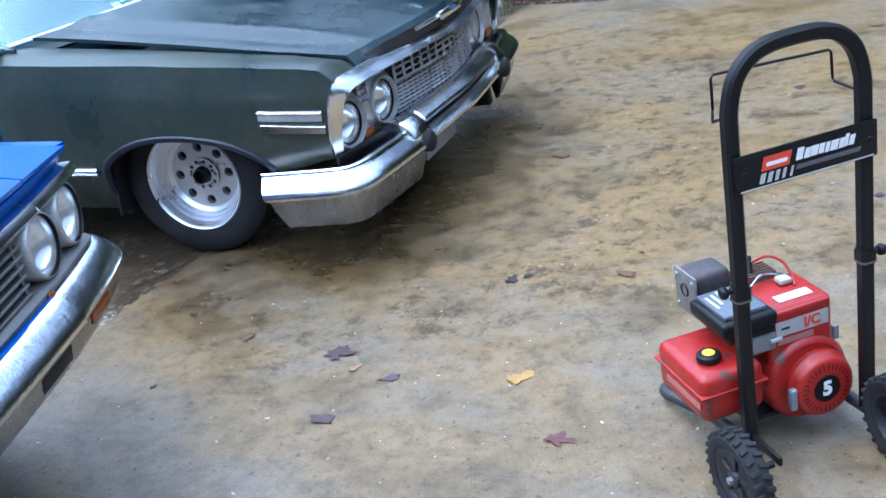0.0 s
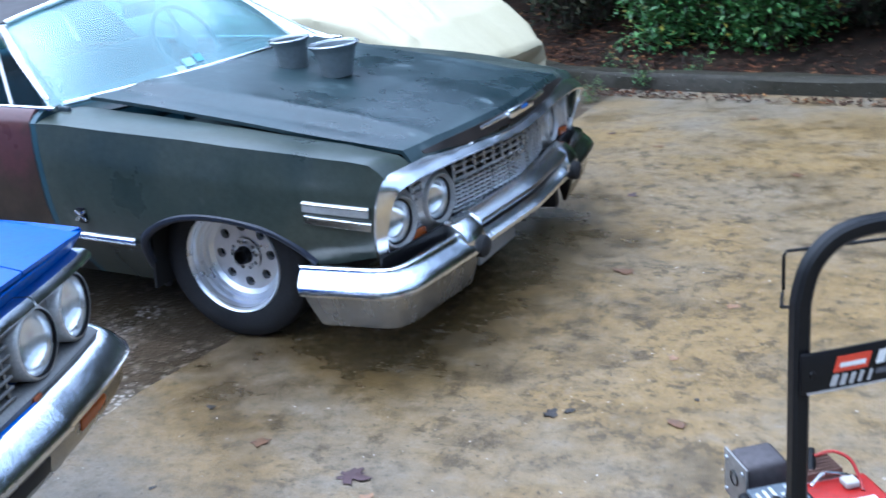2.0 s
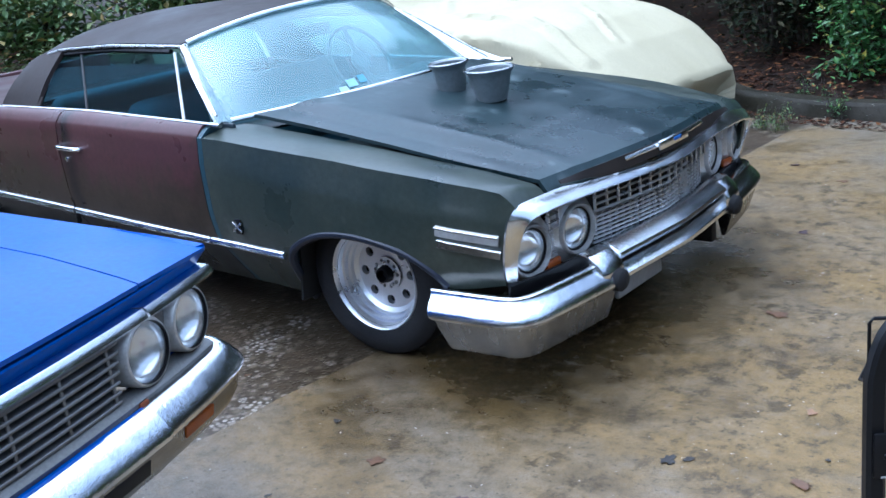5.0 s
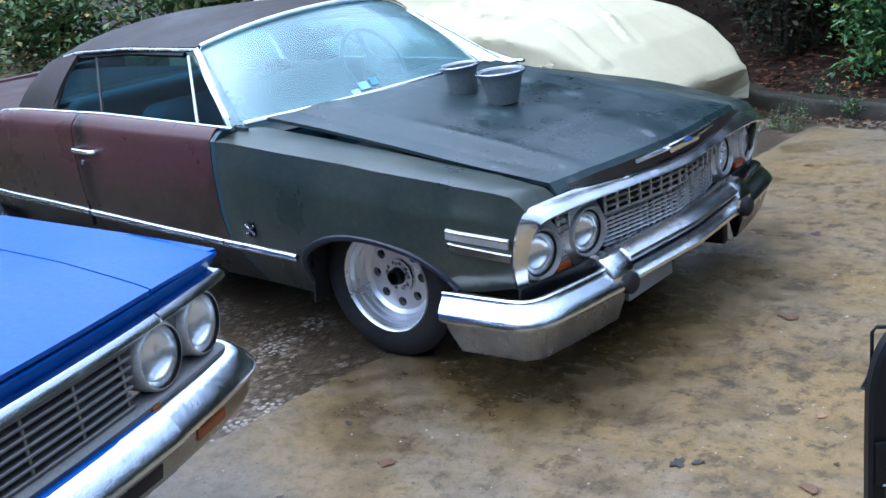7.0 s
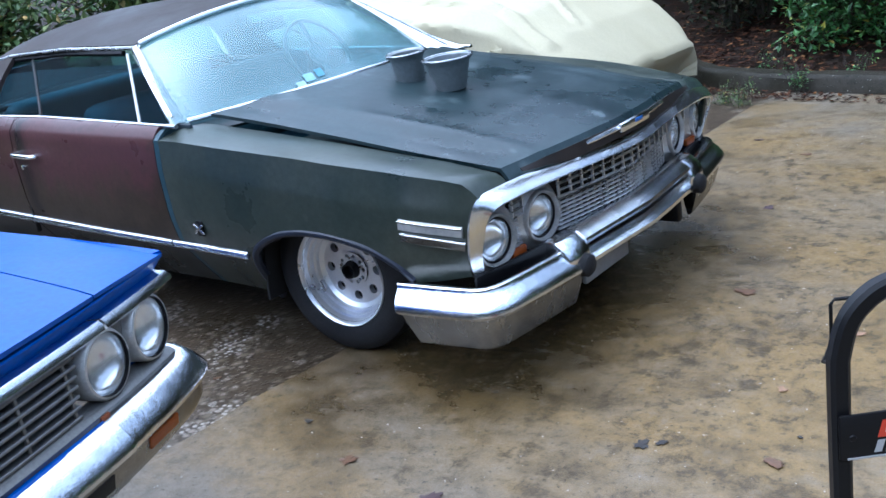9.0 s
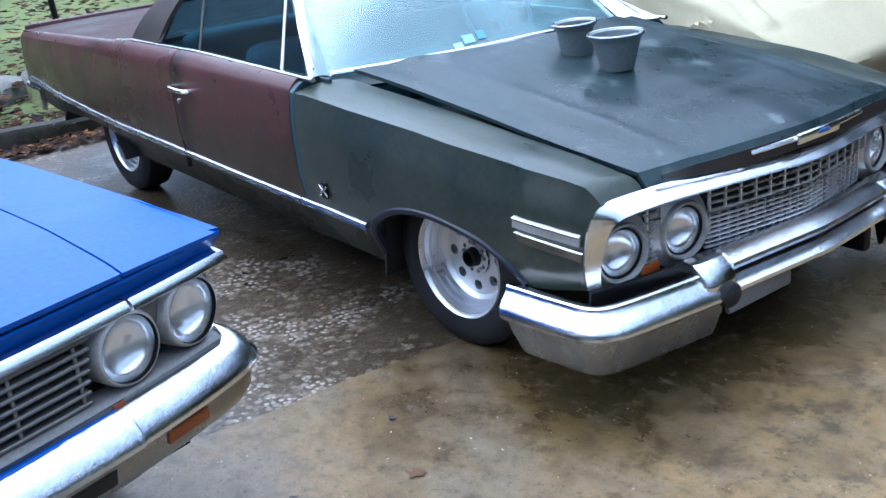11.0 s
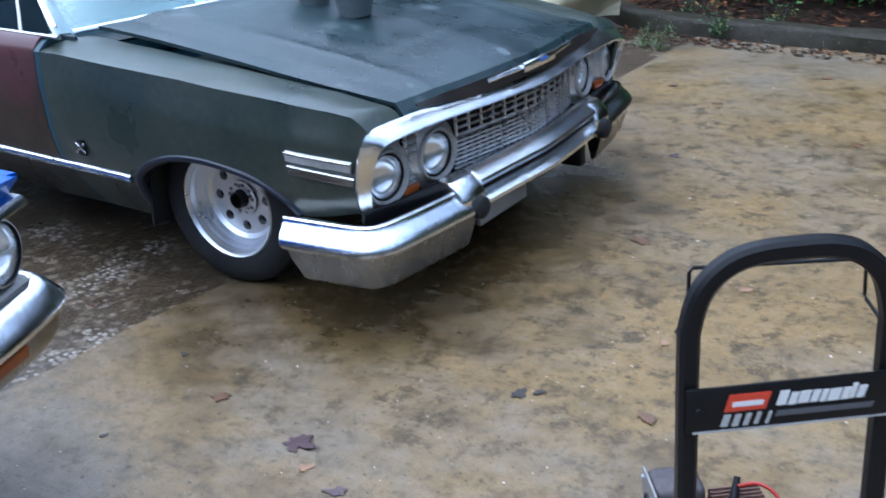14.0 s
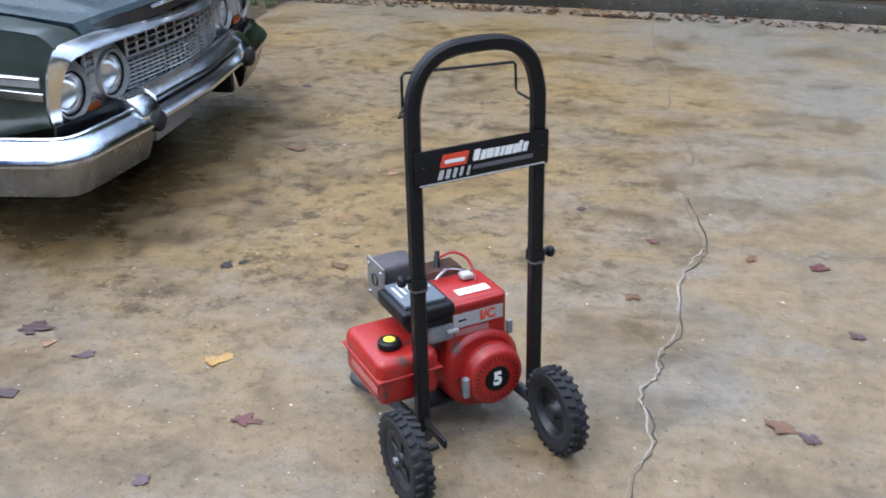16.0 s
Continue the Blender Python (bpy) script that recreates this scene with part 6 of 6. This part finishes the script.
# wire hook behind the handle
wire = [(-0.149, 0.0, 0.832), (-0.150, 0.06, 0.806), (-0.118, 0.118, 0.802), (-0.114, 0.122, 0.810), (-0.114, 0.122, 0.872), (-0.108, 0.122, 0.880), (0.158, 0.122, 0.868), (0.164, 0.122, 0.862), (0.166, 0.122, 0.806), (0.166, 0.116, 0.800), (0.149, 0.0, 0.806)]
part("wire_hook", tube([Vector(p) for p in wire], 0.0032, 8, (0.1, 0.2, 0.97)), BLACK_PAINT, cart, "thin black wire hose hook")
# base: axle, deck plate and U-shaped foot
for s in (-1, 1):
    part("axle", tube([(s * 0.149 - 0.02, -0.120, 0.102), (s * 0.17 - 0.03, -0.121, 0.102), (s * 0.200 - 0.055, -0.122, 0.102)], 0.008, 10), BLACK_PAINT, cart)
    part("axle_bracket", box(s * 0.149 - (0.012 if s > 0 else 0.0), -0.062, 0.098, 0.010, 0.115, 0.022, 0.004), BLACK_PAINT, cart)
foot = smooth_path([(-0.145, -0.02, 0.06), (-0.148, 0.15, 0.05), (-0.168, 0.27, 0.035), (-0.180, 0.345, 0.028), (-0.146, 0.372, 0.026), (-0.05, 0.375, 0.026), (0.06, 0.375, 0.026), (0.12, 0.36, 0.03), (0.135, 0.27, 0.04), (0.145, 0.1, 0.055), (0.148, -0.02, 0.06)], 5)
part("foot_tube", tube(foot, 0.0145, 12), plain("scuffed_black_paint", (0.03, 0.03, 0.032), 0.5, 0, 90, 0.5), cart, "scuffed black tubular foot")
part("deck", box(-0.01, 0.165, 0.072, 0.20, 0.19, 0.010, 0.003), BLACK_PAINT, cart, "black engine deck plate")


def cart_wheel(s):
    m = pose(s * 0.1925 - 0.0555, -0.124, 0.102, 0, 90 * s, 0)
    w = part("wheel", lathe([(0.068, -0.020), (0.078, -0.024), (0.092, -0.023), (0.098, -0.017), (0.099, 0), (0.098, 0.017), (0.092, 0.023), (0.078, 0.024), (0.068, 0.020)], 48, m), RUBBER, cart, "black knobbly cart wheel")
    lug = bpy.data.meshes.new("tread_lug")
    b = box(0.1005, 0.0, 0.0, 0.009, 0.010, 0.020, 0.0015, segs=1)
    b.to_mesh(lug)
    b.free()
    lug.materials.append(RUBBER)
    for k in range(26):
        for row in (-1, 1):
            ob = new("tread_lug", lug)
            ob.parent = w
            ob.matrix_basis = m @ pose(0, 0, 0, 0, 0, (k + 0.25 * row) * 360 / 26) @ Matrix.Translation((0, 0, row * 0.0125)) @ pose(0, 0, 0, row * 18, 0, 0)
    rim = lathe([(0, 0.020), (0.012, 0.022), (0.018, 0.018), (0.020, 0.010), (0.030, 0.006), (0.052, 0.008), (0.060, 0.016), (0.069, 0.019), (0.069, -0.019), (0.061, -0.017), (0.054, 0.002), (0.026, 0.0), (0.020, -0.006), (0.018, -0.02), (0, -0.02)], 36, m)
    for k in range(5):
        rib = box(0.036, 0, 0.010, 0.034, 0.010, 0.008, 0.002)
        rib.transform(m @ pose(0, 0, 0, 0, 0, 72 * k))
        join(rim, rib)
    part("rim", rim, plain("black_plastic_rim", (0.02, 0.02, 0.022), 0.4), w, "black plastic wheel rim")
    part("axle_nut", lathe([(0, 0.030), (0.008, 0.029), (0.009, 0.018)], 6, m), GREY_METAL, w)


cart_wheel(-1)
cart_wheel(1)

# fuel tank: rounded red box with a seam rib
def rounded(cx, cy, cz, sx, sy, sz, r):
    return box(cx, cy, cz, sx, sy, sz, r, segs=4)


tank = part("fuel_tank", rounded(-0.163, 0.135, 0.190, 0.156, 0.215, 0.120, 0.024), RED, cart, "red fuel tank")
part("tank_seam", rounded(-0.163, 0.135, 0.203, 0.164, 0.223, 0.007, 0.003), RED, tank)
part("tank_label", box(-0.2415, 0.115, 0.176, 0.002, 0.15, 0.016), plain("faded_label_print", (0.42, 0.14, 0.12), 0.5), tank, "small label of plain bars")
cap = lathe([(0, 0.018), (0.022, 0.018), (0.027, 0.014), (0.0285, 0.004), (0.026, 0.0)], 24, pose(-0.183, 0.095, 0.252))
capo = part("fuel_cap", cap, BLACK_PAINT, tank, "black fuel cap with a yellow mark")
part("cap_mark", lathe([(0, 0.0200), (0.013, 0.0195), (0.0145, 0.018)], 14, pose(-0.183, 0.095, 0.252)), YELLOW, capo)
# blower shroud with recoil starter
shroud = part("engine_shroud", rounded(0.035, 0.145, 0.245, 0.165, 0.145, 0.175, 0.014), RED, cart, "red sheet-metal engine shroud")
part("shroud_lip", rounded(0.035, 0.077, 0.318, 0.150, 0.016, 0.020, 0.006), RED, shroud)
part("top_label", box(0.045, 0.115, 0.3335, 0.085, 0.030, 0.0015, 0.0005), WHITE, shroud, "white label")
part("front_label", box(0.038, 0.0715, 0.284, 0.132, 0.0018, 0.036), SILVER_LABEL, shroud, "silver label with red letters")
text_mesh("label_letters", "I/C", 0.034, 0.0008, pose(0.062, 0.0700, 0.284) @ FACE, ORANGE, shroud, 0.0012)
part("label_bar", box(-0.005, 0.0702, 0.284, 0.020, 0.001, 0.005), BLACK_PAINT, shroud)
part("small_label", box(0.020, 0.0715, 0.252, 0.090, 0.0018, 0.014), plain("grey_red_label", (0.35, 0.16, 0.15), 0.5), shroud)
RC = pose(0.060, 0.062, 0.133, 90, 0, 0)
part("blower_housing", lathe([(0.105, -0.05), (0.105, 0.0), (0.098, 0.012), (0.090, 0.016)], 48, pose(0.043, 0.075, 0.142, 90, 0, 0)), RED, shroud)
part("blower_face", lathe([(0, 0.0155), (0.091, 0.0155)], 48, pose(0.043, 0.075, 0.142, 90, 0, 0)), RED, shroud)
rec = part("recoil_starter", lathe([(0.082, -0.01), (0.080, 0.014), (0.076, 0.018), (0.073, 0.034), (0.068, 0.040), (0.060, 0.042), (0.034, 0.043), (0, 0.043)], 48, RC), RED, cart, "red round recoil starter cover")
part("starter_disc", lathe([(0.0335, 0.043), (0.033, 0.0448), (0, 0.0448)], 32, RC), BLACK_PAINT, rec)
text_mesh("label_number", "5", 0.048, 0.0006, RC @ Matrix.Translation((0, 0, 0.0455)), WHITE, rec, 0.0022)
slot = bpy.data.meshes.new("cooling_slot")
bms = box(0.053, 0, 0.0420, 0.013, 0.0018, 0.002)
bms.transform(RC)
bms.to_mesh(slot)
bms.free()
slot.materials.append(BLACK_PAINT)
for k in range(30):
    sl = new("cooling_slot", slot)
    sl.parent = rec
    sl.matrix_basis = RC @ pose(0, 0, 0, 0, 0, 12 * k) @ RC.inverted()
grip = part("pull_grip", rounded(-0.020, 0.030, 0.125, 0.018, 0.018, 0.055, 0.006), GREY_METAL, rec, "grey starter pull grip")
# crankcase, cylinder head, air box, muffler
part("crankcase", rounded(0.02, 0.16, 0.13, 0.14, 0.13, 0.11, 0.015), plain("dirty_cast_aluminium", (0.12, 0.115, 0.11), 0.55, 0.6), cart, "dirty cast engine block")
air = part("air_cleaner", box(-0.095, 0.135, 0.325, 0.135, 0.155, 0.036, 0.010, segs=3), BLACK_PAINT, cart, "black plastic air cleaner box")
part("air_cover", box(-0.095, 0.14, 0.347, 0.105, 0.125, 0.012, 0.004), plain("grey_worn_plastic", (0.10, 0.12, 0.14), 0.45, 0, 90, 0.4), air, "scuffed grey cover plate")
part("air_base", box(-0.09, 0.13, 0.298, 0.115, 0.135, 0.02, 0.006), BLACK_PAINT, air)
for k in range(6):
    part("cover_scuff", box(-0.135 + 0.016 * k, 0.15 + 0.01 * (k % 3), 0.3535, 0.007, 0.06 - 0.008 * (k % 4), 0.001), SILVER_LABEL, air)
part("carburettor", rounded(-0.06, 0.10, 0.262, 0.07, 0.06, 0.05, 0.01), GREY_METAL, cart)
part("choke_lever", rounded(-0.035, 0.062, 0.268, 0.030, 0.008, 0.010, 0.003), SILVER_LABEL, cart)
muf = part("muffler", rounded(-0.090, 0.265, 0.345, 0.095, 0.085, 0.085, 0.016), plain("brown_grey_scorched_steel", (0.075, 0.066, 0.068), 0.6, 0.4, 60, 0.5), cart, "scorched grey box muffler")
part("muffler_plate", rounded(-0.139, 0.262, 0.335, 0.006, 0.098, 0.105, 0.002), plain("pale_burnt_steel", (0.22, 0.21, 0.20), 0.5, 0.5, 60, 0.5), muf)
part("exhaust_port", lathe([(0.015, 0.004), (0.017, 0.0), (0.012, -0.012), (0, -0.012)], 20, pose(-0.142, 0.262, 0.342, 0, -90, 0)), BLACK, muf)
for dy, dz in ((-0.036, 0.036), (0.036, 0.036), (-0.036, -0.04), (0.036, -0.04)):
    part("bolt", lathe([(0, 0.005), (0.005, 0.004), (0.006, 0)], 6, pose(-0.142, 0.262 + dy, 0.335 + dz, 0, -90, 0)), GREY_METAL, muf)
head = part("cylinder_head", rounded(0.02, 0.235, 0.30, 0.10, 0.05, 0.06, 0.006), GREY_METAL, cart, "finned grey cylinder head")
for k in range(6):
    part("cooling_fin", box(0.02, 0.215 + 0.011 * k, 0.325, 0.095, 0.003, 0.05), plain("rusty_fin", (0.13, 0.07, 0.05), 0.7) if k == 0 else bpy.data.materials["rusty_fin"], head)
plug = part("spark_plug", lathe([(0, 0.045), (0.006, 0.044), (0.008, 0.02), (0.010, 0.0)], 12, pose(0.01, 0.235, 0.345, -30, 20, 0)), BLACK_PAINT, cart)
part("spark_lead", tube(smooth_path([(0.02, 0.24, 0.372), (0.05, 0.225, 0.385), (0.075, 0.20, 0.375), (0.08, 0.17, 0.345), (0.075, 0.15, 0.333)], 5), 0.0035, 8), RED, plug, "red spark plug lead")
part("linkage", tube(smooth_path([(-0.02, 0.18, 0.345), (0.02, 0.20, 0.355), (0.06, 0.19, 0.350), (0.09, 0.185, 0.336)], 4), 0.003, 6), CHROME_OLD, cart)
part("primer_clip", rounded(0.06, 0.175, 0.342, 0.03, 0.03, 0.014, 0.004), plain("pale_dirt_caked_metal", (0.4, 0.37, 0.34), 0.7), cart)
part("side_lever", rounded(0.130, 0.085, 0.225, 0.016, 0.012, 0.036, 0.004), GREY_METAL, cart)
